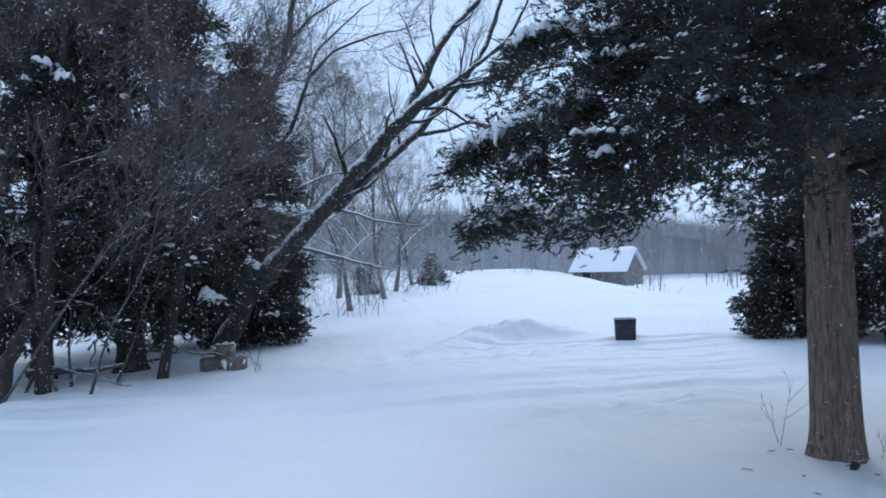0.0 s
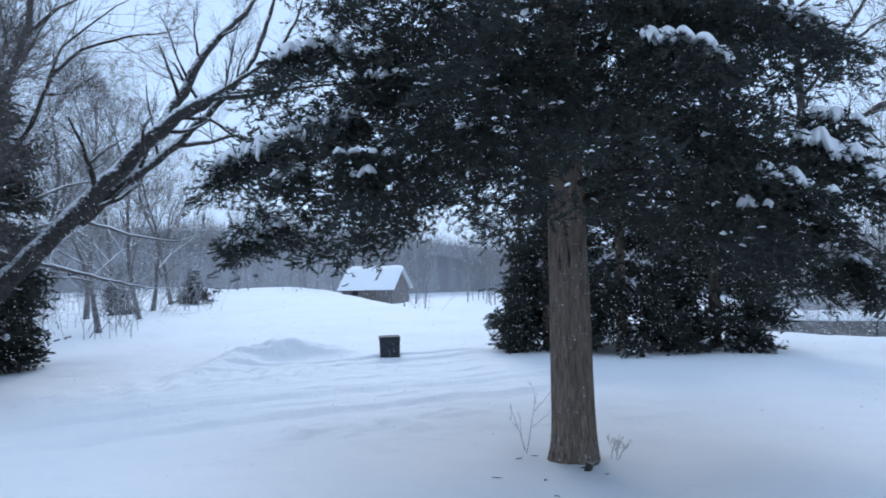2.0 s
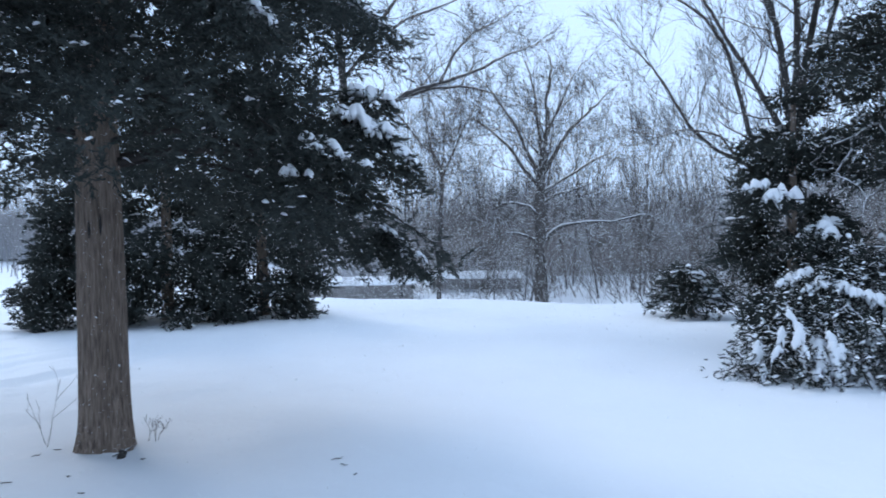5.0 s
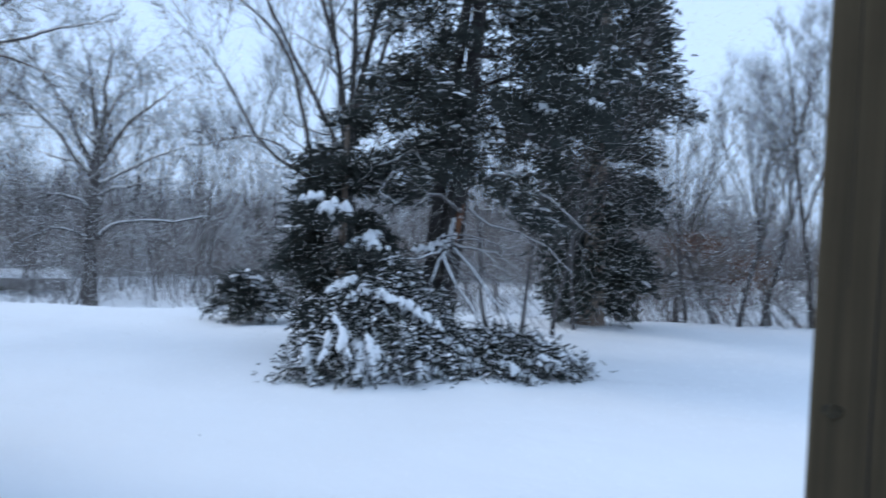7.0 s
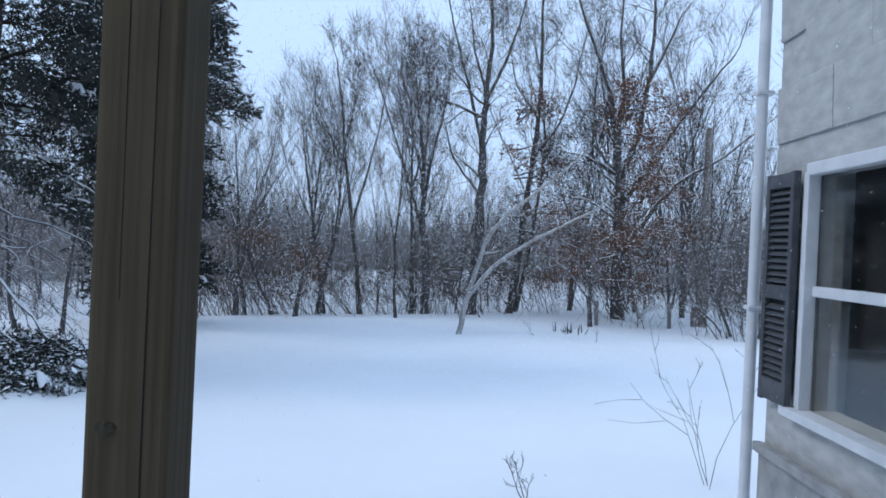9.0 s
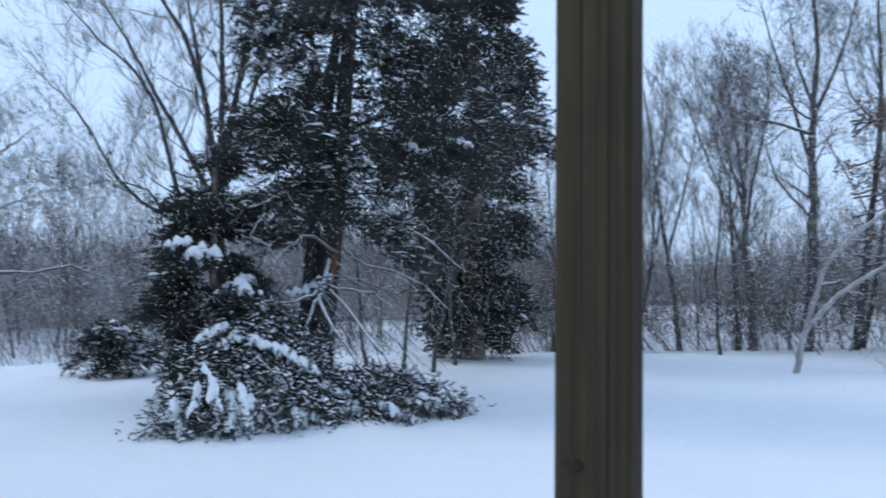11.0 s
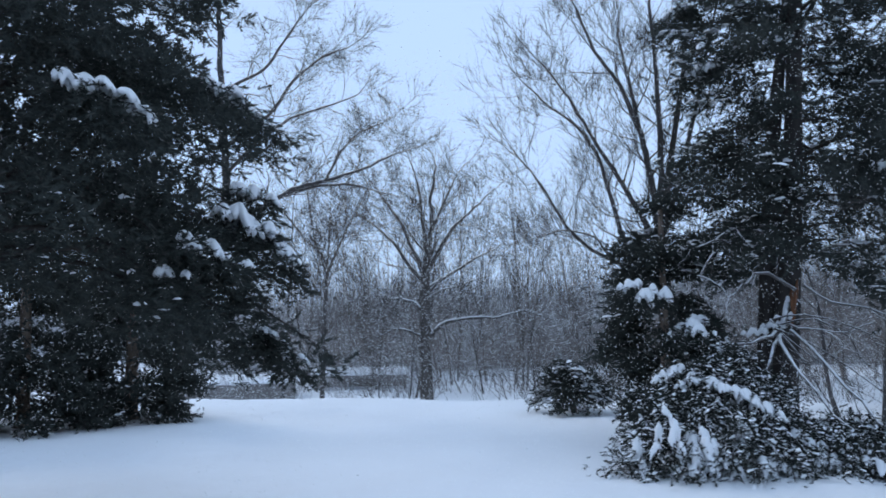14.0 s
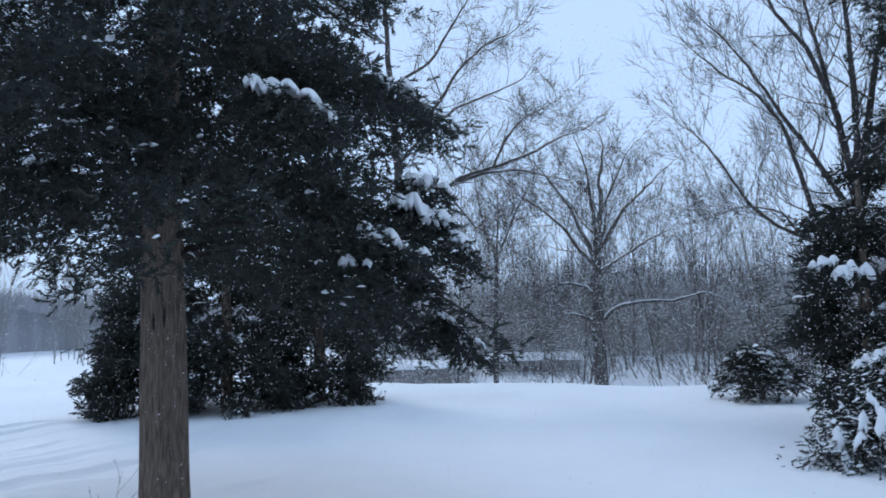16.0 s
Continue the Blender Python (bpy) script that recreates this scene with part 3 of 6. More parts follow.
def foliate(leaf, snow, wood, line, rng, twigs, per, size, flecks, start=0.2, reach=0.34, hang=0.3, thin=1.0):
    """Twigs with leafy sprays along a limb, and pats of snow on some of them."""
    n, length = len(line), np.linalg.norm(line[-1] - line[0])
    along = unit(line[-1] - line[0])
    side = unit(np.cross(along, (0, 0, 1.0)))
    s = start + (1 - start) * rng.uniform(0, 1, twigs) ** 0.75
    k = np.clip((s * (n - 1)).astype(int), 0, n - 2)
    root = line[k] + (line[k + 1] - line[k]) * (s * (n - 1) - k)[:, None]
    sg = rng.uniform(-1, 1, twigs)
    tl = reach * length * (1.15 - 0.7 * s) * rng.uniform(0.5, 1.1, twigs) + 0.14
    tw = along * 0.65 + side * (sg * 1.1)[:, None] + np.array([0, 0, 1.0]) * (rng.normal(0.02, 0.28, twigs) - hang * rng.uniform(0.3, 1.0, twigs))[:, None]
    tw = tw / np.linalg.norm(tw, axis=1)[:, None] * tl[:, None]
    m = rng.uniform(0.15, 1.0, (twigs, per)) ** 0.8
    at = root[:, None] + m[..., None] * tw[:, None] + rng.normal(0, 0.09, (twigs, per, 3)) * thin
    at[..., 2] -= 0.22 * (m**2) * tl[:, None]
    way = tw[:, None] / tl[:, None, None] * 0.7 + rng.normal(0, 0.6, (twigs, per, 3)) + np.array([0, 0, -hang])
    at, way = at.reshape(-1, 3), way.reshape(-1, 3)
    sprays(leaf, at, way, size, rng)
    if flecks > 0:
        patch = np.repeat(rng.uniform(0, 1, twigs) ** 7 * 5.0 * (0.3 + 0.9 * s), per)
        dust(snow, at, way, size, flecks * patch, rng)
    for a, c in zip(root, root + tw):
        slivers(wood, [(np.array([a, a + (c - a) * 0.6, c]), np.array([0.012, 0.008, 0.004]), 0)])


def shaggy_trunk(lines, sides, rows, ridge, seed):
    """A trunk with stringy vertical ridges and a flared foot. lines: (z, x, y, radius)."""
    r = np.random.RandomState(seed)
    key = np.array(lines, float)
    z = np.linspace(key[0, 0], key[-1, 0], rows)
    cx, cy, rad = (np.interp(z, key[:, 0], key[:, i]) for i in (1, 2, 3))
    a = np.arange(sides) * 2 * math.pi / sides
    zz, aa = np.meshgrid(z, a, indexing="ij")
    rel = np.zeros_like(aa)
    for _ in range(14):
        k, ph, tw = r.randint(7, max(8, sides // 3)), r.uniform(0, 6.28), r.normal(0, 0.5)
        rel += np.sin(k * aa + ph + tw * zz + 1.2 * np.sin(zz * r.uniform(1.0, 2.6) + ph)) / 4.5
    rel = np.sign(rel) * np.abs(rel) ** 0.7
    root = np.exp(-np.clip(zz - key[0, 0], 0, None) / 0.22) * (0.38 + 0.28 * np.sin(4 * aa + 1.0) + 0.14 * np.sin(7 * aa))
    rr = rad[:, None] * (1 + root) + ridge * rel
    v = np.stack([cx[:, None] + rr * np.cos(aa), cy[:, None] + rr * np.sin(aa), zz], -1).reshape(-1, 3)
    i, j = np.meshgrid(np.arange(rows - 1), np.arange(sides), indexing="ij")
    i, j = i.ravel(), j.ravel()
    b = Build()
    b.add(v, np.stack([i * sides + j, i * sides + (j + 1) % sides, (i + 1) * sides + (j + 1) % sides, (i + 1) * sides + j], 1))
    return b


def cedar(x, y, h, r, seed, label, envelope, low, boughs, tufts=14, per=7, size=0.17, white=0.2, loads=(), lean=(0, 0), sag=(0.25, -0.3), inner=0.3, wide=0.24, crowd=1.2, hang=0.35, showing=30, pat=1.0, wood=CEDAR_BARK, sides=24, group="", name="cedar_tree", trunk_top=None):
    """A red cedar. loads: pillows of snow (x, y, z, length, width, height, way)."""
    rng = np.random.RandomState(seed)
    z0 = gz(x, y)
    ob = thing(name, x, y, z0, label, "tree", group)
    top = trunk_top or h * 0.95
    key = [(-0.12, 0, 0, r * 1.08), (0.35, 0.02 * r, 0, r), (h * 0.3, lean[0] * h * 0.3, lean[1] * h * 0.3, r * 0.85), (top, lean[0] * top, lean[1] * top, 0.03)]
    part("trunk", shaggy_trunk(key, sides, 40 if sides < 30 else 90, 0.012 if sides < 30 else 0.013, seed), [wood], ob, "stringy grey-brown bark")
    leaf, snow, woods = Build(), Build(), []
    leafy_boughs(leaf, snow, woods, rng, boughs, envelope, low, h, lean, tufts, per, size, white, sag, inner, wide, crowd, hang, showing, pat)
    for b in woods:
        part("limb", b, [LIMB_BARK], ob)
    for lx, ly, lz, ln, wd, hg, az, *fall in loads:
        n = int(60 + 200 * ln)
        fall = fall[0] if fall else 0.25
        way, side = np.array([math.cos(radians(az)), math.sin(radians(az)), 0]), np.array([-math.sin(radians(az)), math.cos(radians(az)), 0])
        u, w = rng.uniform(-0.75, 0.6, (n, 1)), rng.normal(0, 0.8, (n, 1))
        at = np.array([lx - x, ly - y, lz - z0]) + u * ln * way + w * wd * side + np.array([0, 0, -1.0]) * (0.03 + fall * u * ln + 0.3 * ln * u**2 + 0.4 * wd * w**2 + rng.uniform(0, 0.22, (n, 1)))
        sprays(leaf, at, way * u * 2 + side * w * 0.7 + rng.normal(0, 0.4, (n, 3)) + np.array([0, 0, -0.45]), size, rng)
    tagged(part("crown", leaf.mesh("crown", [CEDAR_LEAF], smooth=False), [], ob, "dense dark green scaly foliage"), kind="stuff")
    if snow.n:
        tagged(part("snow_dusting", snow, [CLUMP_SNOW], ob, "small pats of snow caught on the foliage"), kind="stuff")
    for i, (lx, ly, lz, ln, wd, hg, az, *fall) in enumerate(loads):
        b = Build()
        pillow(b, np.array([lx - x, ly - y, lz - z0]), (math.cos(radians(az)), math.sin(radians(az))), ln, wd, hg, seed + 17 * i, fall[0] if fall else 0.25)
        part("snow_load", b, [CLUMP_SNOW], ob, "thick pillow of snow weighing on a bough")
    return ob


# ---- yard cedar: the large tree with the clear trunk ----


def make_yard_cedar():
    def envelope(z, az):
        a = math.cos(az + 0.594)                    # 1 towards the house side, -1 towards the field
        right = float(np.interp(z, [1.4, 1.8, 2.8, 3.5, 4.4, 5.6, 9.2], [2.85, 3.15, 3.2, 3.05, 2.95, 2.9, 0.3]))
        left = float(np.interp(z, [1.8, 2.5, 2.85, 3.15, 3.6, 4.6, 5.6, 9.2], [2.9, 3.65, 3.3, 3.85, 3.6, 3.35, 2.9, 0.3]))
        return right + (left - right) * (0.5 - 0.5 * a)

    def low(az):
        a = math.cos(az + 0.594)
        return 2.42 - 0.80 * max(0.0, a) ** 2 - 0.35 * max(0.0, -a) ** 6

    # snow on the boughs: place, length, slope
    field_side = ((2.89, 7.49, 4.36, 0.57, 0), (2.53, 7.58, 4.29, 0.34, 0.3), (2.69, 7.23, 3.51, 0.64, 0.25), (2.29, 7.74, 3.35, 0.52, 0.4), (2.07, 7.89, 3.28, 0.41, 0.3), (1.92, 8.01, 3.11, 0.42, 0.5),
             (2.92, 7.06, 3.58, 0.22, 0), (2.95, 6.52, 3.82, 0.18, 0), (3.13, 6.46, 3.83, 0.28, 0), (3.33, 6.27, 3.84, 0.18, 0), (3.51, 6.19, 3.86, 0.2, 0), (3.08, 6.58, 4.09, 0.23, 0.1),
             (2.78, 6.48, 3.12, 0.15, 0), (3.02, 6.28, 3.09, 0.17, 0), (2.85, 6.35, 2.92, 0.15, 0.2), (3.6, 5.7, 3.26, 0.14, 0.2), (2.2, 7.76, 2.55, 0.52, 0.2), (2.1, 7.78, 2.43, 0.35, 0.3),
             (2.45, 7.4, 3.04, 0.25, 0.3))
    house_side = ((4.41, 4.18, 3.69, 0.29, 0.1), (4.6, 4.0, 3.59, 0.31, 0.5), (6.51, 4.57, 3.06, 0.49, 0.3), (6.77, 4.39, 2.82, 0.47, 0.7), (5.87, 4.4, 2.73, 0.38, 0.35), (5.87, 4.56, 2.82, 0.2, 0.2),
             (6.14, 4.38, 2.64, 0.26, 0.2), (5.55, 4.47, 2.52, 0.17, 0.1), (6.47, 4.46, 2.42, 0.16, 0.3), (6.57, 4.81, 4.26, 0.39, 0.5), (6.92, 4.69, 4.07, 0.23, 0.6), (6.8, 4.68, 3.34, 0.34, 0.3),
             (6.87, 4.58, 2.03, 0.14, 0.5), (7.01, 4.57, 1.97, 0.2, 0.8), (7.17, 4.51, 1.8, 0.26, 0.4))
    loads = [(x, y, z, n, 0.04 + 0.22 * n, 0.012 + 0.13 * n, az, fall) for side, az in ((field_side, 150), (house_side, -35)) for x, y, z, n, fall in side]
    ob = cedar(5.36, 6.88, 9.2, 0.225, 11, "large red cedar with shaggy grey-brown trunk and snow-laden drooping boughs", envelope, low, 460,
               tufts=15, per=7, size=0.155, white=0.42, pat=0.5, loads=loads, sides=130, sag=(0.30, -0.25), inner=0.2, crowd=1.35, showing=60)
    scar = Build()
    for a, z, h in ((-2.62, 2.12, 0.17), (-2.12, 2.16, 0.20)):
        w = 0.205
        scar.tube([(w * math.cos(a), w * math.sin(a), z - h / 2), ((w - 0.005) * math.cos(a), (w - 0.005) * math.sin(a), z), (w * math.cos(a), w * math.sin(a), z + h / 2)], [0.004, 0.015, 0.004], 8)
    part("knot", scar, [DARK_BARK], ob, "dark healed branch scars in the bark")


make_yard_cedar()


# ---- low cedars behind it, green to the ground ----
def bushy(z, az, wide, h):
    return float(np.interp(z / h, [0.0, 0.12, 0.45, 1.0], [wide, wide, wide * 0.75, 0.12]))


for i, (cx, cy, ch, cw) in enumerate(((10.3, 15.0, 4.8, 1.25), (11.6, 14.0, 5.6, 1.8), (13.4, 13.0, 5.4, 1.55))):
    cedar(cx, cy, ch, 0.13, 31 + i, "dense bushy cedar green to the snow, dusted white", lambda z, az, w=cw, h=ch: bushy(z, az, w, h), lambda az: 0.02, 170,
          tufts=11, per=7, size=0.21, white=0.7, pat=0.55, sides=16, group="low cedars", sag=(0.15, -0.3), showing=12)


# ---- broken cedar across the yard ----
def make_broken_cedar():
    def envelope(z, az):
        south = -math.sin(az)
        right = float(np.interp(z, [2.3, 3.0, 3.6, 4.2, 4.7, 5.2, 5.6, 6.3, 7.2, 11.0], [2.2, 2.5, 2.9, 3.3, 3.4, 2.5, 2.4, 2.7, 2.4, 0.4]))
        left = float(np.interp(z, [3.2, 4.0, 5.0, 6.4, 7.2, 11.0], [1.5, 1.9, 1.9, 2.5, 2.2, 0.3]))
        return left + (right - left) * (0.5 + 0.5 * south)

    def low(az):
        return 2.75 - 0.75 * max(0.0, -math.sin(az)) ** 2 - 0.4 * max(0.0, math.sin(az - 0.6))

    loads = ((13.4, 1.5, 2.0, 0.40, 0.10, 0.09, 120), (13.0, -1.2, 4.1, 0.36, 0.10, 0.09, -100), (13.4, -2.0, 4.3, 0.36, 0.10, 0.09, -100), (13.2, 1.2, 5.9, 0.36, 0.09, 0.09, 100),
             (13.0, -1.6, 6.6, 0.40, 0.10, 0.09, -100), (13.4, -2.6, 6.9, 0.40, 0.10, 0.09, -100), (14.0, 1.6, 7.2, 0.4, 0.1, 0.1, 90))
    ob = cedar(14.3, 0.25, 10.8, 0.20, 61, "storm-broken red cedar with torn limb and snow on its boughs", envelope, low, 240,
               tufts=13, per=7, size=0.19, white=0.8, inner=0.2, lean=(0, -0.07), loads=loads, wood=DARK_BARK, sides=28, sag=(0.20, -0.25), crowd=1.2, showing=40)
    z0 = gz(14.3, 0.25)
    second = shaggy_trunk([(-0.1, 0.1, 0.26, 0.18), (1.5, 0.12, 0.22, 0.13), (4.5, 0.1, 0.0, 0.12), (7.5, 0.1, -0.4, 0.05)], 18, 30, 0.01, 63)
    part("trunk", second, [DARK_BARK], ob)
    base = np.array([14.3, 0.25, z0])
    torn = Build()
    rng = np.random.RandomState(64)
    for k in range(9):
        a = np.array([14.12, 0.02, 2.62 - 0.05 * k]) + rng.normal(0, 0.03, 3)
        torn.tube(np.array([a, a + (-0.06, 0.02, -0.15), a + (-0.10, 0.03, -0.32)]) - base, [0.010, 0.034, 0.012], 5)
    part("torn_wood", torn, [SPLIT_WOOD], ob, "raw orange split wood")
    limbs = Build()
    paths = (((14.15, 0.0, 2.42), (14.0, 0.12, 2.1), (13.9, 0.2, 1.83), 0.085, 0.07), ((13.9, 0.2, 1.83), (13.7, 0.55, 1.72), (13.48, 0.87, 1.63), (13.3, 1.25, 1.55), 0.06, 0.02),
             ((13.9, 0.2, 1.83), (13.5, 0.33, 1.5), (13.2, 0.43, 1.11), (12.7, 0.2, 0.6), 0.05, 0.02), ((13.9, 0.2, 1.83), (13.6, -0.2, 1.66), (13.48, -0.62, 1.74), (13.4, -1.0, 1.95), 0.04, 0.012),
             ((13.8, 0.2, 1.75), (13.2, 0.05, 1.3), (12.8, -0.3, 0.81), (12.5, -0.8, 0.35), 0.05, 0.018), ((13.8, 0.1, 1.8), (13.2, -0.35, 1.2), (12.76, -0.92, 0.58), (12.5, -1.5, 0.2), 0.045, 0.015),
             ((14.1, 0.0, 2.4), (13.7, 0.35, 2.55), (13.4, 0.75, 2.42), (13.3, 0.95, 2.2), 0.045, 0.018), ((14.1, 0.05, 3.3), (13.7, 0.6, 3.5), (13.4, 1.05, 3.15), (13.3, 1.3, 2.7), 0.05, 0.02),
             ((14.1, 0.05, 3.5), (13.6, 0.9, 3.55), (13.3, 1.4, 3.1), (13.2, 1.6, 2.85), 0.04, 0.015), ((14.2, -0.2, 2.9), (14.0, -0.9, 2.95), (13.9, -1.6, 2.6), (13.9, -2.2, 2.1), 0.05, 0.015),
             ((14.2, -0.1, 2.5), (14.0, -0.7, 2.45), (13.8, -1.3, 2.1), (13.7, -1.9, 1.5), 0.045, 0.012))
    for *pts, r0, r1 in paths:
        pts = np.array(pts)
        fine = np.linspace(0, len(pts) - 1, 9)
        line = np.stack([np.interp(fine, np.arange(len(pts)), pts[:, c]) for c in range(3)], 1) + rng.normal(0, 0.02, (9, 3))
        bow = np.sin(np.linspace(0, math.pi, 9))[:, None] + 0.5 * np.sin(np.linspace(0, 2 * math.pi, 9))[:, None]
        line = line + bow * rng.normal(0, 0.10, 3) + np.array([0, 0, 0.07]) * bow
        limbs.tube(line - base, np.linspace(r0, r1, 9) * 0.62, 8)
        subs = []
        for _ in range(9):
            q = line[rng.randint(3, 9)] - base
            grow(subs, rng, q, rng.normal(0, 1, 3) + (-0.5, 0, -0.5), rng.uniform(0.35, 0.8), 0.009, 3, 4, 0.0, (25, 60), (3, 3, 3, 3, 3))
        slivers(limbs, subs)
    fine = Build()
    for tx, ty, tz, sag in ((13.45, 0.12, 1.15, -0.1), (13.5, -0.75, 1.85, -0.45), (13.2, -0.8, 0.6, 0.25), (12.75, -0.5, 0.1, 0.3), (13.45, -1.35, 1.0, 0.3), (13.3, -1.7, 0.9, 0.5), (13.0, -1.5, 0.3, 0.4)):
        a, e = np.array([13.86, 0.33, 1.88]) + rng.normal(0, 0.05, 3), np.array([tx, ty, tz])
        s = np.linspace(0, 1, 8)[:, None]
        line = a + (e - a) * s + np.array([0, 0, 1.0]) * sag * np.sin(s * math.pi) + rng.normal(0, 0.14, 3) * np.sin(s * rng.uniform(3, 6)) + rng.normal(0, 0.03, (8, 3)) * s
        fine.tube(line - base, np.linspace(0.016, 0.005, 8), 5)
        subs = []
        for _ in range(7):
            grow(subs, rng, line[rng.randint(2, 8)] - base, (e - a) + rng.normal(0, 0.9, 3), rng.uniform(0.3, 0.7), 0.006, 3, 4, 0.0, (20, 50), (3, 3, 3, 3, 3))
        slivers(fine, subs)
    tagged(part("twig_tangle", fine, [GREY_BARK], ob, "thin dark twigs hanging from the torn limb"), kind="stuff")
    part("broken_limb", limbs, [SNOWY_BARK], ob, "splintered hanging limb coated with snow")
    cap = Build()
    for k, (sx, sy, sz, ln) in enumerate(((13.86, 0.36, 1.93, 0.30), (13.98, 0.18, 2.06, 0.24), (13.74, 0.62, 1.83, 0.34))):
        pillow(cap, np.array([sx, sy, sz]) - base, (-0.3, 0.95), ln, 0.05, 0.07, 640 + k, 0.1)
    part("snow_load", cap, [CLUMP_SNOW], ob)


make_broken_cedar()

cedar(13.8, 1.95, 4.0, 0.09, 71, "thick young cedar with clods of snow on its boughs", lambda z, az: float(np.interp(z, [0.3, 1.2, 3.0, 4.1], [0.70, 0.95, 0.80, 0.25])), lambda az: 0.2, 80,
      tufts=12, per=7, size=0.20, white=0.4, sides=14, sag=(0.12, -0.25), showing=10,
      loads=((12.92, 1.42, 1.95, 0.40, 0.15, 0.14, 200), (12.92, 2.05, 2.46, 0.42, 0.14, 0.12, 150), (12.95, 2.35, 2.58, 0.34, 0.11, 0.09, 120), (13.05, 1.68, 1.86, 0.3, 0.10, 0.08, 170)))
cedar(19.6, -3.3, 11.0, 0.26, 81, "tall dark cedar with foliage trailing to the snow", lambda z, az: float(np.interp(z, [0.2, 1.0, 2.5, 5.0, 11.0], [1.0, 1.25, 1.6, 2.3, 0.3])), lambda az: 0.2, 230,
      tufts=12, per=7, size=0.27, white=0.25, sides=18, sag=(0.3, -0.25), showing=20)
cedar(17.45, 4.43, 1.0, 0.05, 91, "small snow-bent cedar bush low over the snow", lambda z, az: 1.05 - 0.7 * z, lambda az: 0.0, 44,
      tufts=9, per=6, size=0.18, white=2.0, pat=1.2, sides=10, sag=(0.55, 0.1), showing=16, name="cedar_bush")


# ---- fallen boughs before the broken cedar ----
def make_fallen_bough():
    bx, by = 12.3, 0.6
    z0 = gz(bx, by)
    ob = thing("fallen_bough", bx, by, z0, "fallen cedar boughs heaped on the snow, half buried in white", "fallen branches")
    rng = np.random.RandomState(101)
    leaf, snow, wood = Build(), Build(), Build()
    tips = ((11.1, 2.1, 0.1, 0.7), (11.0, 1.85, 0.1, 0.8), (11.0, 1.5, 0.1, 0.8), (11.15, 1.0, 0.1, 0.7), (11.35, 0.5, 0.1, 0.55), (11.6, 0.0, 0.08, 0.45), (11.8, -0.5, 0.08, 0.4), (12.1, -1.0, 0.08, 0.35),
            (12.45, -1.5, 0.1, 0.3), (12.8, -1.85, 0.12, 0.3), (11.5, 2.0, 0.3, 0.8), (11.7, 1.6, 0.55, 0.9), (11.8, 1.0, 0.5, 0.8), (12.1, 0.3, 0.4, 0.55), (12.3, -0.5, 0.3, 0.4), (12.2, 1.85, 0.5, 0.9), (12.6, -1.2, 0.3, 0.35), (12.0, 1.75, 0.8, 0.9), (12.2, 1.3, 0.95, 1.0), (12.9, 1.25, 1.25, 0.9), (12.9, 0.85, 1.05, 0.9), (13.0, 1.5, 1.5, 0.8), (12.8, 0.45, 0.8, 0.6))
    for tx, ty, tz, hump in tips:
        for _ in range(3):
            a = np.array([13.3 + rng.normal(0, 0.15), 0.45 + 0.4 * (ty - 0.4) + rng.normal(0, 0.15), 0.5 + 0.45 * (ty > 0)])
            b = np.array([tx, ty, tz]) + rng.normal(0, 0.10, 3) * (1, 1, 0.3)
            s = np.linspace(0, 1, 7)[:, None]
            line = a + (b - a) * s
            line[:, 2] += hump * 0.55 * np.sin(s[:, 0] * math.pi) * (1 - 0.4 * s[:, 0])
            line = line - (bx, by, z0)
            wood.tube(line, np.linspace(0.014, 0.005, 7), 4)
            foliate(leaf, snow, wood, line, rng, 14, 12, 0.13, 8.0, 0.2, 0.24, 0.2)
    tagged(part("brushwood", wood, [DARK_BARK], ob), kind="stuff")
    tagged(part("foliage", leaf.mesh("foliage", [CEDAR_LEAF], smooth=False), [], ob), kind="stuff")
    tagged(part("snow_dusting", snow, [CLUMP_SNOW], ob), kind="stuff")
    for i, (lx, ly, lz, ln, wd, hg, az) in enumerate(((12.2, 1.05, 1.12, 0.40, 0.12, 0.11, -80),
                                                       (12.15, 0.74, 1.00, 0.42, 0.12, 0.11, -85), (12.1, 0.42, 0.82, 0.36, 0.12, 0.12, -85), (12.3, 1.70, 1.24, 0.40, 0.13, 0.12, 120), (12.15, 1.45, 1.16, 0.30, 0.10, 0.09, 160), (12.05, -0.41, 0.16, 0.46, 0.26, 0.20, -90), (12.1, -0.95, 0.12, 0.6, 0.16, 0.10, -80),
                                                       (12.5, -1.55, 0.16, 0.6, 0.16, 0.11, -70), (11.7, 0.25, 0.12, 0.6, 0.18, 0.10, -70), (12.8, -1.85, 0.2, 0.5, 0.14, 0.10, -60), (11.4, 0.9, 0.18, 0.40, 0.13, 0.1, 200), (11.3, 1.3, 0.45, 0.34, 0.10, 0.09, 190), (11.75, 0.75, 0.55, 0.34, 0.10, 0.09, 200), (12.2, -0.05, 0.42, 0.34, 0.10, 0.09, -100))):
        b = Build()
        pillow(b, np.array([lx - bx, ly - by, lz]), (math.cos(radians(az)), math.sin(radians(az))), ln, wd * 1.25, hg * 0.5, 120 + i, 0.45)
        part("snow_load", b, [CLUMP_SNOW], ob)
    # fingers of snow draped down the near face
    rng = np.random.RandomState(140)
    for i, y in enumerate(rng.uniform(1.1, 2.2, 8)):
        b = Build()
        pillow(b, np.array([11.12 + rng.normal(0, 0.06) - bx, y + rng.normal(0, 0.03) - by, 0.30 + rng.normal(0, 0.12)]), (-1.0, rng.normal(0, 0.6)), rng.uniform(0.2, 0.42), rng.uniform(0.05, 0.1), 0.06, 141 + i, rng.uniform(0.8, 1.3))
        part("snow_load", b, [CLUMP_SNOW], ob)


make_fallen_bough()


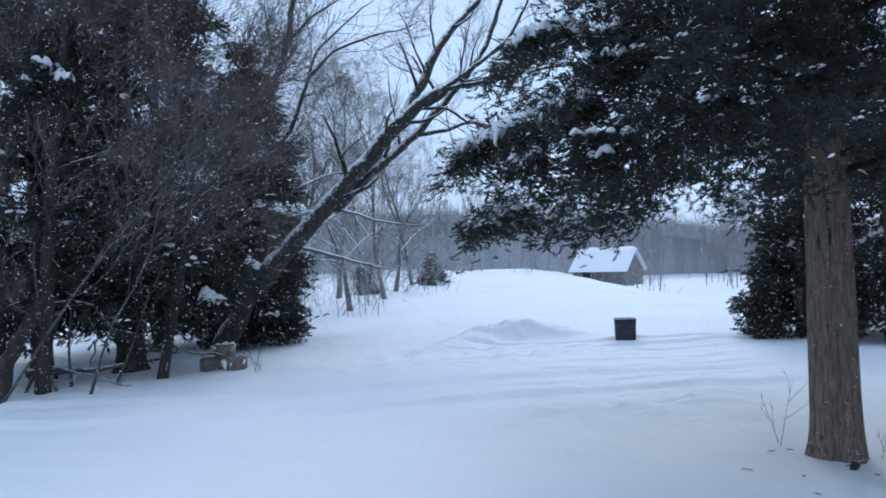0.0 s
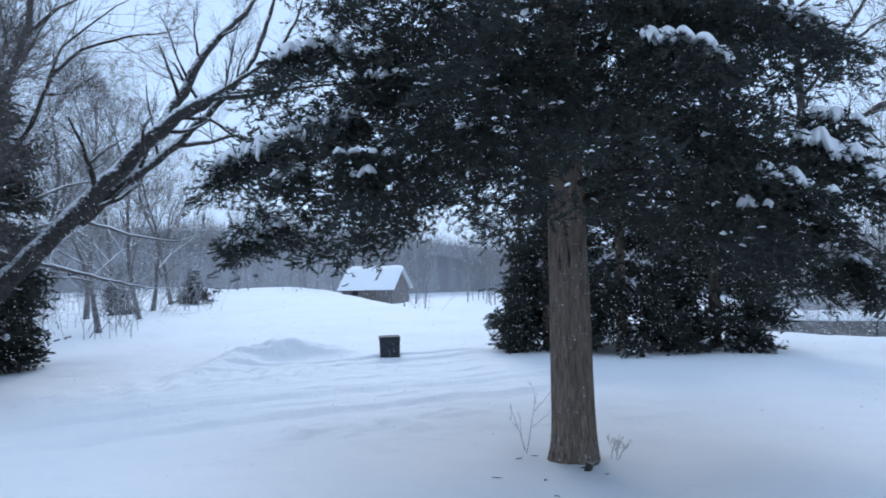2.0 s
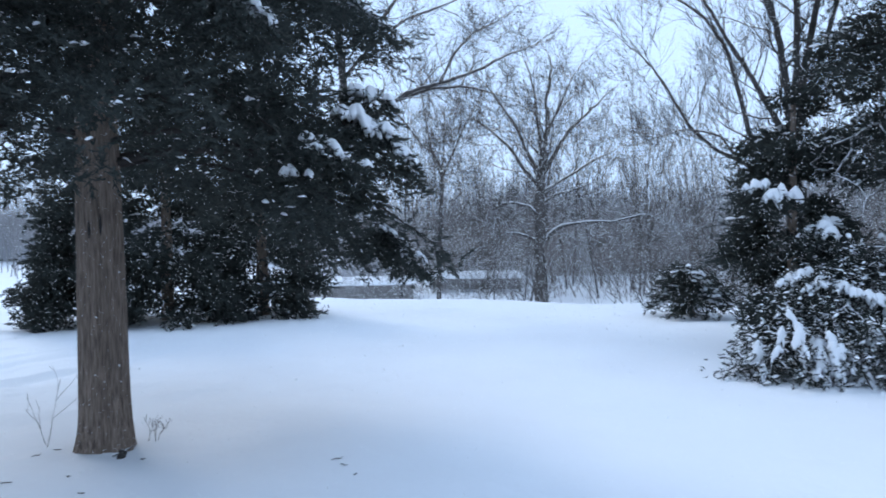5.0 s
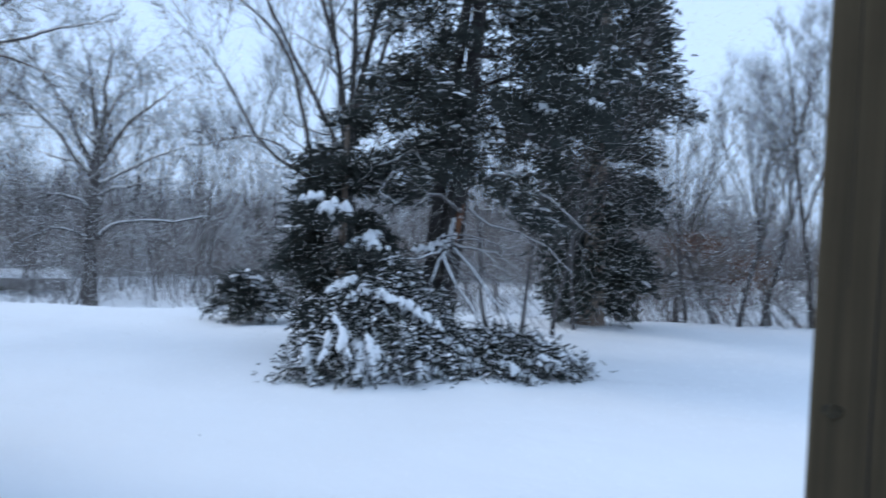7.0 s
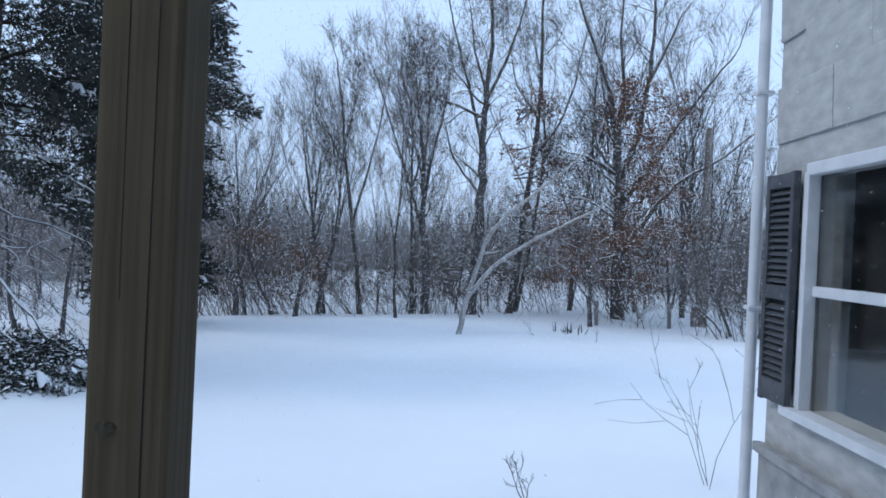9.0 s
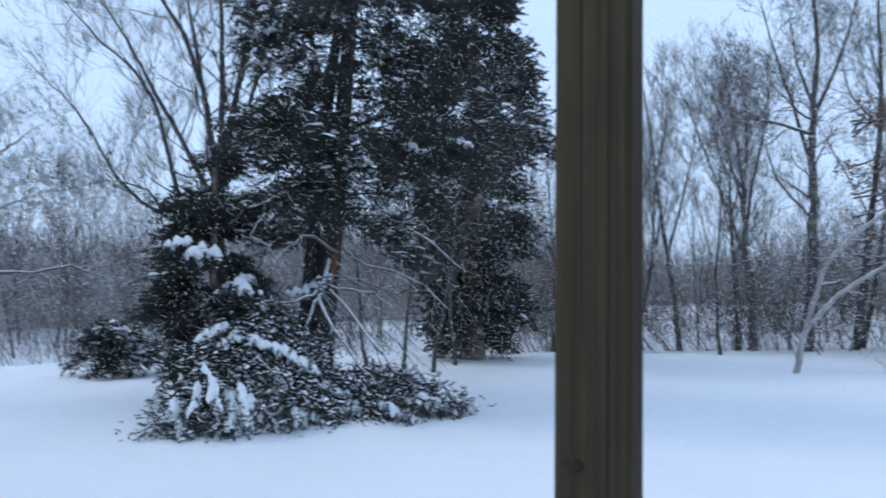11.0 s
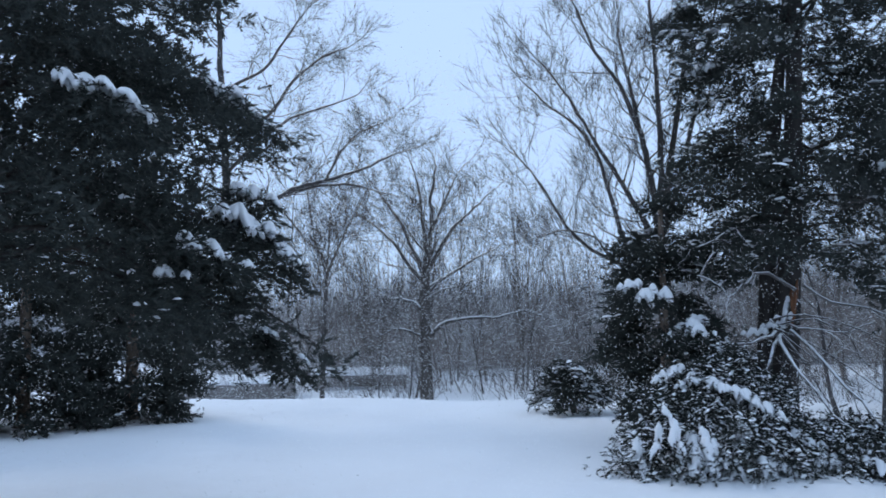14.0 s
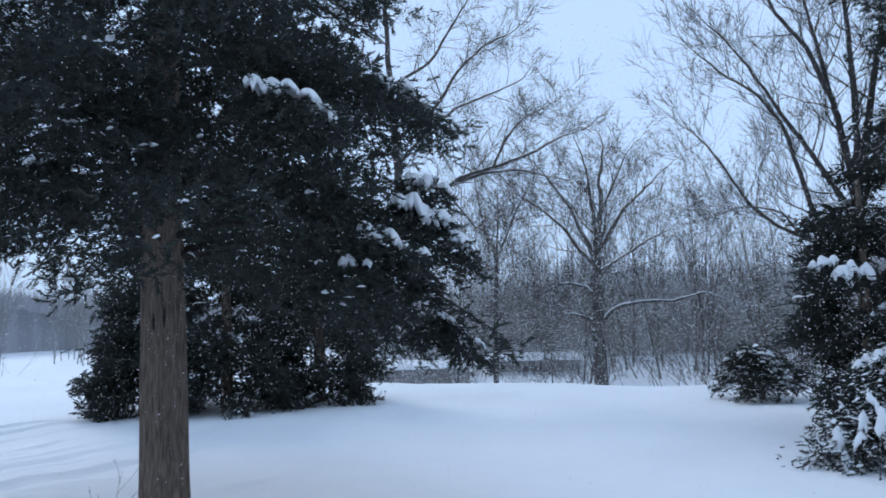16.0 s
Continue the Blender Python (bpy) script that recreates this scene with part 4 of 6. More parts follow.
# ---- trees grown along given main stems ----
def path_tree(name, label, category, mains, bark, seed, kids=9, length=1.6, top=4, lift=0.2, group="", bias=(0, 0, 0), sub=(6, 5, 4, 4, 3), spread=(28, 60), base=None, twigs=3, twig=0.4, fine_bark=TWIG_BARK, twig_r=0.003):
    """mains: (points, first radius, last radius); twigs grow from each. The first one is the trunk."""
    rng = np.random.RandomState(seed)
    p0 = np.array(base if base is not None else mains[0][0][0], float)
    p0[2] = gz(p0[0], p0[1])
    ob = thing(name, *p0, label, category, group)
    crown = Build()
    for i, (pts, r0, r1) in enumerate(mains):
        pts = np.array(pts, float)
        if i == 0:
            pts[0, 2] = p0[2] - 0.1
        m = 5 * (len(pts) - 1) + 1
        f = np.linspace(0, len(pts) - 1, m)
        line = np.stack([np.interp(f, np.arange(len(pts)), pts[:, c]) for c in range(3)], 1)
        line[1:-1] = (line[:-2] + line[1:-1] * 2 + line[2:]) / 4
        line += rng.normal(0, r0 * 0.12, line.shape)
        rad = np.linspace(r0, r1, m) * rng.uniform(0.92, 1.08, m)
        if i == 0:
            t = Build()
            t.tube(line - p0, rad, 14, cap=True)
            part("trunk", t, [bark], ob)
        else:
            t = Build()
            t.tube(line - p0, rad, 10, cap=True)
            part("limb", t, [bark], ob)
        subs = []
        for k in range(kids):
            j = int(m * (0.35 + 0.65 * (k + rng.uniform(0, 1)) / kids)) if i == 0 else int(m * (0.15 + 0.85 * (k + rng.uniform(0, 1)) / kids))
            j = min(j, m - 2)
            d = unit(line[j + 1] - line[j])
            side = unit(np.cross(d, rng.normal(0, 1, 3)))
            e = d * 0.6 + side * 0.8 + np.array(bias)
            grow(subs, rng, line[j] - p0, e, length * rng.uniform(0.6, 1.3), rad[j] * rng.uniform(0.25, 0.45), 1, top, lift, spread, sub, 0.14, (0.5, 0.8))
        e = unit(line[-1] - line[-2])
        grow(subs, rng, line[-1] - p0, e, length, r1 * 0.9, 1, top, lift, spread, sub, 0.14, (0.5, 0.8))
        for q, w, lv in subs:
            if lv < 3:
                crown.tube(q, w, 5)
            else:
                slivers(crown, [(q, np.maximum(w * 0.8, twig_r), lv)], 1)
        fuzz(crown, [c for c in subs if c[2] >= top - 1], rng, twigs, twig, twig_r, lift=lift, mat=1)
    part("crown", crown, [bark, fine_bark], ob, "bare forking branches and twigs")
    return ob


def spread_limbs(x, y, limbs, seed, deep=0.3, eye=(1.0, 0.1)):
    """Main stems given as (side, height) along the tree's broad side, with their first and last radius; they also swing to and fro in depth."""
    rng = np.random.RandomState(seed)
    n = unit(np.array([x - eye[0], y - eye[1]]))
    dist = math.hypot(x - eye[0], y - eye[1])
    laid, mains = [], []
    for i, (pts, r0, r1) in enumerate(limbs):
        pts = np.array(pts, float)
        d0 = 0.0
        if laid:
            known = np.concatenate(laid)
            d0 = known[np.argmin(np.hypot(*(known[:, :2] - pts[0]).T)), 2]
        run = np.concatenate([[0], np.cumsum(np.hypot(*np.diff(pts, axis=0).T))])
        depth = d0 + (0.0 if i == 0 else rng.uniform(-deep, deep)) * run
        laid.append(np.column_stack([pts, depth]))
        k = 1 + depth / dist
        mains.append((np.column_stack([x + n[0] * depth + n[1] * pts[:, 0] * k, y + n[1] * depth - n[0] * pts[:, 0] * k, 2.1 + (pts[:, 1] - 2.1) * k]), r0, r1))
    return mains


# ---- the cedars and leaning trees at the edge of the drive ----
def open_foot(z, az, wide, h):
    return float(np.interp(z / h, [0.0, 0.15, 0.4, 0.7, 1.0], [wide * 0.8, wide, wide, wide * 0.7, 0.2]))


for i, (cx, cy, ch, cw, cl, rr) in enumerate(((-4.85, 14.9, 9.5, 2.3, 1.7, 0.17), (-3.45, 15.5, 10.5, 2.5, 1.5, 0.24), (-1.5, 19.0, 7.2, 1.55, 0.35, 0.14), (-6.7, 17.4, 10.0, 2.6, 1.6, 0.2), (-3.6, 18.9, 10.5, 2.3, 1.0, 0.18))):
    cedar(cx, cy, ch, rr, 131 + i, "dark cedar with bare lower trunk and snow-dusted boughs", lambda z, az, w=cw, h=ch: open_foot(z, az, w, h), lambda az, c=cl: 0.1 if c < 0.5 else c * 0.35, 150,
          tufts=12, per=7, size=0.24, white=0.3, sides=20, group="cedars by the drive", sag=(0.3, -0.25), showing=24, wood=DARK_BARK,
          loads=(((-3.9, 12.9, 5.35, 0.34, 0.10, 0.08, 20), (-3.65, 12.85, 5.15, 0.30, 0.09, 0.08, -10), (-4.1, 12.9, 5.05, 0.26, 0.09, 0.07, 60)) if i == 0 else ((-1.75, 14.6, 1.45, 0.5, 0.16, 0.12, -30), (-1.05, 15.4, 2.0, 0.4, 0.14, 0.10, -50)) if i == 1 else ()))

path_tree("leaning_tree", "large bare tree leaning over the field, snow along its upper sides", "tree", spread_limbs(-1.99, 17.36, (
    (((-0.11, 0.02), (0.59, 1.29), (1.63, 2.39), (2.7, 3.53), (3.66, 4.58), (4.59, 5.52), (5.3, 5.97)), 0.25, 0.15),
    (((4.3, 5.32), (4.75, 6.06), (5.13, 6.82), (5.57, 7.45), (6.25, 8.1)), 0.13, 0.08), (((5.3, 5.97), (5.95, 6.09), (6.69, 6.25), (7.59, 6.49), (8.52, 6.66)), 0.07, 0.03),
    (((2.55, 3.12), (3.37, 3.92), (3.92, 4.31), (4.63, 4.92), (5.37, 5.74), (5.96, 6.37), (6.51, 7.22), (6.92, 8.35)), 0.13, 0.05), (((4.56, 4.85), (5.34, 4.99), (5.92, 5.2), (6.38, 5.11)), 0.06, 0.03),
    (((4.59, 5.49), (5.36, 5.53), (5.84, 5.2)), 0.045, 0.03), (((5.3, 5.97), (6.26, 6.65), (7.02, 7.24), (7.59, 8.25)), 0.07, 0.03)), 150, 0.2, (0.57, -0.05)),
    LEAN_BARK, 151, kids=5, length=1.4, lift=0.22, top=3, sub=(4, 4, 4, 3, 3), twigs=2)
path_tree("bare_tree", "slender dark bare tree leaning out before the cedars", "tree", spread_limbs(-2.42, 14.24, (
    (((-0.19, 0.0), (0.2, 1.99), (0.88, 3.21), (1.38, 4.36), (1.97, 5.22), (2.3, 6.31), (2.44, 7.29)), 0.10, 0.05), (((2.29, 6.15), (2.72, 6.66), (3.28, 7.03)), 0.03, 0.015),
    (((1.38, 3.3), (1.76, 3.73), (2.32, 4.59), (2.62, 5.46), (3.13, 6.03), (4.05, 6.42)), 0.05, 0.02), (((0.2, 1.99), (0.5, 3.73), (0.41, 5.17), (0.75, 6.63)), 0.04, 0.02), (((2.62, 5.46), (2.8, 6.01), (3.73, 6.9)), 0.03, 0.012),
    (((0.32, 2.5), (-0.38, 4.33), (-0.62, 5.63), (-0.49, 6.74)), 0.05, 0.02), (((1.04, 3.52), (1.81, 5.0), (1.95, 5.97)), 0.03, 0.012)), 160, 0.15, (0.57, -0.05)),
    DARK_BARK, 161, kids=7, length=1.2, lift=0.12, bias=(0.3, -0.1, 0.15), spread=(18, 44), top=3, twigs=2, twig=0.45, sub=(5, 4, 4, 3, 3))
path_tree("bare_tree", "dark trunk with long sweeping fine branches before the cedars", "tree", spread_limbs(-4.21, 13.32, (
    (((-0.08, 0.0), (0.02, 1.34), (0.11, 2.73), (0.24, 4.14), (0.4, 5.56), (0.51, 6.8)), 0.14, 0.05), (((0.13, 2.83), (0.93, 3.78), (1.77, 4.49), (2.85, 4.84)), 0.035, 0.012), (((0.16, 3.29), (0.69, 4.35), (1.42, 5.16), (2.48, 5.74)), 0.035, 0.012),
    (((0.2, 3.76), (-0.22, 4.77), (-0.43, 5.67)), 0.04, 0.015), (((0.26, 4.33), (0.89, 5.12), (1.18, 6.02), (1.48, 6.83)), 0.04, 0.015), (((0.09, 2.45), (0.99, 2.91), (2.02, 3.4), (2.8, 3.41)), 0.03, 0.01),
    (((0.24, 4.14), (-0.05, 5.06), (0.07, 6.19)), 0.03, 0.012), (((0.31, 4.8), (0.73, 5.69), (0.85, 6.56)), 0.03, 0.012)), 162, 0.15, (0.57, -0.05)),
    DARK_BARK, 163, kids=9, length=1.5, lift=0.04, bias=(0.5, -0.1, 0.10), spread=(14, 36), top=3, twigs=6, twig=0.6, sub=(7, 5, 4, 3, 3), twig_r=0.004)
for tx, ty, th, seed in ((-3.6, 13.4, 6.2, 165), (-4.9, 13.0, 6.6, 167)):
    bare_tree(tx, ty, th, 0.022, seed, "slender bare shrub with long fine snowy twigs before the cedars", GREY_BARK, "bare shrubs before the cedars", stems=4, fan=0.5, lean=(0.25, -0.05), top=3, kids=(10, 6, 5, 3), lift=0.12, spread=(16, 42), first=0.25, shrink=(0.35, 0.6), fine=2, name="shrub", twigs=3, twig=0.5)
path_tree("dead_tree", "leaning dead trunk with snow on its upper side", "tree trunk",
          ((((-4.75, 12.6, 0.0), (-4.62, 12.9, 0.6), (-4.35, 13.2, 1.25), (-4.1, 13.6, 2.2)), 0.15, 0.09),), DARK_BARK, 171, kids=2, length=0.8)


def make_dead_limbs():
    ob = thing("dead_limb", -3.6, 14.4, gz(-3.6, 14.4), "crooked dead limbs hanging and lying under the cedars", "branch")
    rng = np.random.RandomState(175)
    for pts, r in ((((-4.6, 14.6, 1.35), (-4.1, 14.3, 1.45), (-3.7, 14.2, 1.3), (-3.4, 14.1, 0.95), (-3.0, 14.2, 0.8)), 0.06), (((-4.8, 14.0, 0.25), (-4.0, 14.2, 0.22), (-3.2, 14.3, 0.28)), 0.08), (((-3.9, 14.2, 1.3), (-3.6, 14.0, 0.8), (-3.7, 13.9, 0.3)), 0.03),
                   (((-4.3, 13.6, 0.4), (-3.6, 13.5, 0.22), (-2.9, 13.3, 0.03)), 0.022), (((-3.0, 14.4, 0.5), (-2.3, 14.6, 0.4), (-1.6, 14.7, 0.3)), 0.03), (((-2.6, 15.0, 0.9), (-2.1, 14.7, 0.5), (-1.9, 14.5, 0.2)), 0.02)):
        pts = np.array(pts) - (-3.6, 14.4, 0)
        f = np.linspace(0, len(pts) - 1, 9)
        line = np.stack([np.interp(f, np.arange(len(pts)), pts[:, c]) for c in range(3)], 1) + rng.normal(0, 0.015, (9, 3))
        b = Build()
        b.tube(line, np.linspace(r, r * 0.4, 9), 7)
        subs = []
        for _ in range(4):
            grow(subs, rng, line[rng.randint(2, 9)], rng.normal(0, 1, 3) * (1, 1, 0.5), rng.uniform(0.3, 0.8), r * 0.3, 3, 4, 0, (25, 60), (3, 3, 3, 3, 3))
        slivers(b, subs)
        part("limb", b, [GREY_BARK], ob)


make_dead_limbs()


def make_log_rounds():
    for lx, ly, lz, r, h in ((-1.85, 15.0, 0.0, 0.23, 0.24), (-1.42, 14.85, 0.0, 0.23, 0.24), (-1.60, 14.98, 0.235, 0.19, 0.25)):
        z = gz(lx, ly) - 0.03 + lz
        ob = thing("log_round", lx, ly, z, "sawn log round stacked by the drive, capped with snow", "log", "stacked log rounds")
        rng = np.random.RandomState(int(100 * r + 1000 * lz + 10))
        t = Build()
        a = np.arange(28) * 2 * math.pi / 28
        wob = 1 + 0.04 * np.sin(3 * a + lx * 9) + 0.03 * np.sin(9 * a)
        prof = [(0.0, 0.96), (0.02, 1.0), (h - 0.02, 1.0), (h, 0.95)]
        v = np.array([(r * k * w * math.cos(c), r * k * w * math.sin(c), z1) for z1, k in prof for c, w in zip(a, wob)])
        i, j = np.meshgrid(np.arange(3), np.arange(28), indexing="ij")
        i, j = i.ravel(), j.ravel()
        t.add(v, np.stack([i * 28 + j, i * 28 + (j + 1) % 28, (i + 1) * 28 + (j + 1) % 28, (i + 1) * 28 + j], 1))
        t.add(np.concatenate([v[-28:], [(0, 0, h)]]), [(c, (c + 1) % 28, 28) for c in range(28)])
        part("log", t, [LOG_END], ob)
        if not (lz == 0.0 and lx < -1.7):
            s = Build()
            pillow(s, np.array([0, 0, h + 0.015]), (1, 0.2), 1.7 * r, 0.72 * r, 0.05, 180 + len(bpy.data.objects) % 7, 0.0)
            part("snow_cap", s, [CLUMP_SNOW], ob)


make_log_rounds()


# ---- black bin in the field, distant cabin and sheds ----
def make_bin():
    x, y = 6.58, 15.55
    ob = thing("bin", x, y, gz(x, y) - 0.17, "square black plastic bin sunk in the snow", "bin", turn=-18)
    bm = box((0.43, 0.40, 0.60), (0, 0, 0.30), 0.02)
    for v in bm.verts:
        k = 0.94 + 0.06 * v.co.z / 0.6
        v.co.x *= k
        v.co.y *= k
    part("body", bm, [BLACK_PAINT], ob)
    part("lid", box((0.455, 0.425, 0.035), (0, 0, 0.612), 0.012), [BLACK_PAINT], ob)
    part("rim", box((0.45, 0.42, 0.03), (0, 0, 0.55), 0.008), [BLACK_PAINT], ob)


make_bin()


def snow_roof(w, d, rise, thick, over=0.15):
    """A gable roof's snow cover: ridge along x."""
    b = Build()
    n, m = 22, 12
    xs = np.linspace(-w / 2 - over, w / 2 + over, n)
    ys = np.linspace(-d / 2 - over, d / 2 + over, m + 1)
    gx, gy = np.meshgrid(xs, ys, indexing="ij")
    base = rise * (1 - np.abs(gy) / (d / 2))
    edge = np.minimum(smooth_step(0, 0.25, gx - xs[0] + 0.02), smooth_step(0, 0.25, xs[-1] - gx + 0.02)) * np.minimum(smooth_step(0, 0.2, gy - ys[0] + 0.04), smooth_step(0, 0.2, ys[-1] - gy + 0.04))
    top = base + thick * (0.25 + 0.75 * edge) + 0.02 * waves(gx, gy, 6, 1.3)
    k = n * (m + 1)
    v = np.concatenate([np.stack([gx, gy, top], -1).reshape(-1, 3), np.stack([gx, gy, base + 0.0], -1).reshape(-1, 3)])
    i, j = np.meshgrid(np.arange(n - 1), np.arange(m), indexing="ij")
    a = (i * (m + 1) + j).ravel()
    q = np.stack([a, a + m + 1, a + m + 2, a + 1], 1)
    b.add(v, np.concatenate([q, q[:, ::-1] + k]))
    rim = np.concatenate([np.arange(n) * (m + 1), (n - 1) * (m + 1) + np.arange(1, m + 1), (np.arange(n - 1)[::-1]) * (m + 1) + m, np.arange(1, m)[::-1]])
    nxt = np.roll(rim, -1)
    b.add(v, np.stack([rim, nxt, nxt + k, rim + k], 1))
    return b


def make_cabin():
    x, y, z = 18.85, 50.2, gz(18.85, 50.2)
    eave, rise = 0.55 - z, 1.25
    ob = thing("cabin", x, y, z - 0.1, "weathered wooden cabin with a snow-covered gable roof", "cabin", turn=-46)
    w, d = 3.8, 2.8
    bm = bmesh.new()
    front = box((w, 0.12, eave + 0.1), (0, -d / 2 + 0.06, (eave + 0.1) / 2), bm=bm)
    box((w, 0.12, eave + 0.1), (0, d / 2 - 0.06, (eave + 0.1) / 2), bm=bm)
    for s in (-1, 1):
        box((0.12, d - 0.25, eave + 0.1), (s * (w / 2 - 0.06), 0, (eave + 0.1) / 2), bm=bm)
        vs = [bm.verts.new((s * (w / 2 - 0.06) + o, yy, eave + 0.1 + zz)) for o in (-0.05, 0.05) for yy, zz in ((-d / 2 + 0.1, 0), (d / 2 - 0.1, 0), (0, rise - 0.08))]
        bm.faces.new(vs[:3]), bm.faces.new(vs[3:][::-1])
        for p, q in ((0, 1), (1, 2), (2, 0)):
            bm.faces.new((vs[p], vs[3 + p], vs[3 + q], vs[q]))
    part("wall", bm, [OLD_WOOD], ob, "grey weathered boards")
    for k in range(16):
        part("board", box((0.20, 0.025, eave), (-w / 2 + 0.12 + k * 0.237, -d / 2 - 0.012, eave / 2 + 0.1), 0.004), [OLD_WOOD], ob)
    part("door", box((0.72, 0.05, min(1.7, eave - 0.1)), (0.25, -d / 2 - 0.045, min(1.7, eave - 0.1) / 2 + 0.1), 0.01), [LOG_END], ob, "paler plank door")
    # a plain near-black box: the unlit inside is painted on
    part("window", box((0.5, 0.05, 0.5), (-0.9, -d / 2 - 0.045, eave * 0.6 + 0.1), 0.01), [SHADE_BLACK], ob)
    r = part("roof", snow_roof(w, d, rise, 0.16, 0.25), [CLUMP_SNOW], ob, "thick snow on the gable roof")
    r.location = (0, 0, eave + 0.1)
    part("chimney", box((0.22, 0.22, 0.5), (1.1, 0.3, eave + rise + 0.12), 0.02), [CONCRETE], ob)


make_cabin()


def make_shed(x, y, turn, w, d, eave, label, open_front):
    z = gz(x, y)
    ob = thing("shed", x, y, z - 0.1, label, "shed", turn=turn)
    if open_front:
        for s in (-0.5, -0.17, 0.17, 0.5):
            part("post", box((0.14, 0.14, eave + 0.1), (s * (w - 0.2), -d / 2 + 0.1, (eave + 0.1) / 2), 0.01), [OLD_WOOD], ob)
        part("wall", box((w, 0.1, eave + 0.1), (0, d / 2 - 0.05, (eave + 0.1) / 2)), [OLD_WOOD], ob)
    else:
        part("wall", box((w, d, eave + 0.1), (0, 0, (eave + 0.1) / 2), 0.01), [OLD_WOOD], ob, "brown-grey boarded wall")
        for k in range(int(w / 0.4)):
            part("batten", box((0.06, 0.03, eave), (-w / 2 + 0.2 + 0.4 * k, -d / 2 - 0.018, eave / 2 + 0.1)), [OLD_WOOD], ob)
    r = part("roof", snow_roof(w, d, 0.12, 0.20, 0.2), [CLUMP_SNOW], ob, "flat roof under snow")
    r.location = (0, 0, eave + 0.1)


make_shed(35.6, 20.2, -60, 4.6, 2.2, 0.75, "low open shed with a flat snow-covered roof", True)
make_shed(29.2, 23.2, -52, 5.5, 2.2, 0.8, "long low boarded shed under snow", False)

# ---- bare trees across the yard ----
path_tree("oak_tree", "spreading bare oak with snow on its low limbs", "tree", spread_limbs(25.2, 11.5, (
    (((-0.08, -0.8), (-0.12, 0.79), (-0.09, 1.95), (-0.08, 3.13), (-0.01, 4.31), (0.16, 5.1), (0.13, 6.1), (0.34, 7.3)), 0.235, 0.03), (((-0.11, 2.25), (-0.49, 2.58), (-1.17, 2.75), (-1.75, 2.51)), 0.085, 0.03), (((-0.16, 1.37), (-0.7, 1.61), (-1.18, 1.68), (-1.66, 1.44)), 0.06, 0.02),
    (((0.02, 1.37), (0.47, 1.85), (1.46, 2.02), (2.45, 2.01), (3.45, 2.28), (4.0, 2.04)), 0.085, 0.02), (((0.05, 2.73), (0.49, 3.02), (1.08, 3.11), (1.71, 3.36)), 0.05, 0.02),
    (((-0.14, 3.32), (-0.68, 3.92), (-1.1, 4.62), (-1.74, 5.21), (-2.42, 5.71)), 0.09, 0.025), (((-0.09, 3.72), (-0.57, 4.51), (-0.86, 5.31), (-1.44, 6.1), (-1.83, 6.7)), 0.075, 0.02), (((-0.01, 4.31), (-0.17, 5.5), (-0.26, 6.5), (-0.45, 7.3)), 0.075, 0.02),
    (((0.06, 3.12), (0.89, 3.61), (1.69, 4.09), (2.49, 4.48)), 0.07, 0.02), (((0.02, 3.72), (0.91, 5.19), (1.61, 5.79), (2.12, 6.3)), 0.09, 0.02), (((0.16, 5.1), (0.62, 6.1), (1.1, 7.1)), 0.07, 0.02)), 200),
    OAK_BARK, 201, kids=12, length=1.35, lift=0.10, top=3, twigs=3, twig=0.4, fine_bark=OAK_TWIG, twig_r=0.0042, sub=(6, 5, 4, 3, 3))
path_tree("oak_tree", "tall bare tree with a long level limb and fine twigs", "tree", spread_limbs(14.64, 11.12, (
    (((-1.7, 0.0), (-1.0, 2.3), (-0.3, 4.1), (-0.38, 5.92), (-0.5, 7.82), (-0.55, 9.64)), 0.15, 0.04), (((-0.3, 4.05), (0.69, 4.76), (1.24, 5.07), (2.11, 5.32), (2.89, 5.62), (3.55, 5.96)), 0.07, 0.02),
    (((0.87, 4.85), (1.61, 5.11), (2.5, 5.19), (3.28, 4.97)), 0.045, 0.015), (((-0.35, 5.3), (0.5, 6.27), (1.11, 6.69), (1.73, 6.93), (2.37, 7.18)), 0.045, 0.015), (((-0.38, 5.92), (0.62, 6.72), (1.11, 7.54), (1.73, 8.12), (2.24, 8.37)), 0.05, 0.015),
    (((-0.46, 7.19), (0.49, 7.75), (0.98, 8.57), (1.35, 9.14)), 0.04, 0.015), (((0.69, 4.76), (1.12, 4.26), (1.49, 3.76), (2.11, 3.58)), 0.025, 0.01), (((1.86, 5.23), (2.18, 5.91), (2.63, 6.4), (3.29, 6.71)), 0.035, 0.012), (((-0.45, 3.68), (0.76, 4.06), (1.24, 3.57), (1.61, 2.81)), 0.025, 0.01)), 210, 0.15),
    WOODS_BARK, 211, kids=11, length=1.0, lift=0.08, top=3, twigs=3, twig=0.4, fine_bark=OAK_TWIG, twig_r=0.0030, sub=(5, 5, 4, 3, 3))
path_tree("bare_tree", "slim bare tree forking upward beside the oak", "tree", spread_limbs(22.85, 14.25, (
    (((-0.07, -0.47), (0.0, 2.02), (0.13, 3.7)), 0.09, 0.06), (((0.13, 3.51), (-0.24, 4.45), (-0.42, 5.4), (-0.55, 6.34)), 0.045, 0.015), (((0.13, 3.61), (0.5, 4.46), (0.78, 5.12), (1.25, 5.99)), 0.045, 0.015), (((0.11, 3.7), (0.18, 4.64), (0.22, 5.78)), 0.04, 0.015)), 214),
    WOODS_BARK, 215, kids=9, length=0.9, lift=0.2, top=3, twigs=4, twig=0.45, twig_r=0.004, sub=(5, 5, 4, 3, 3))
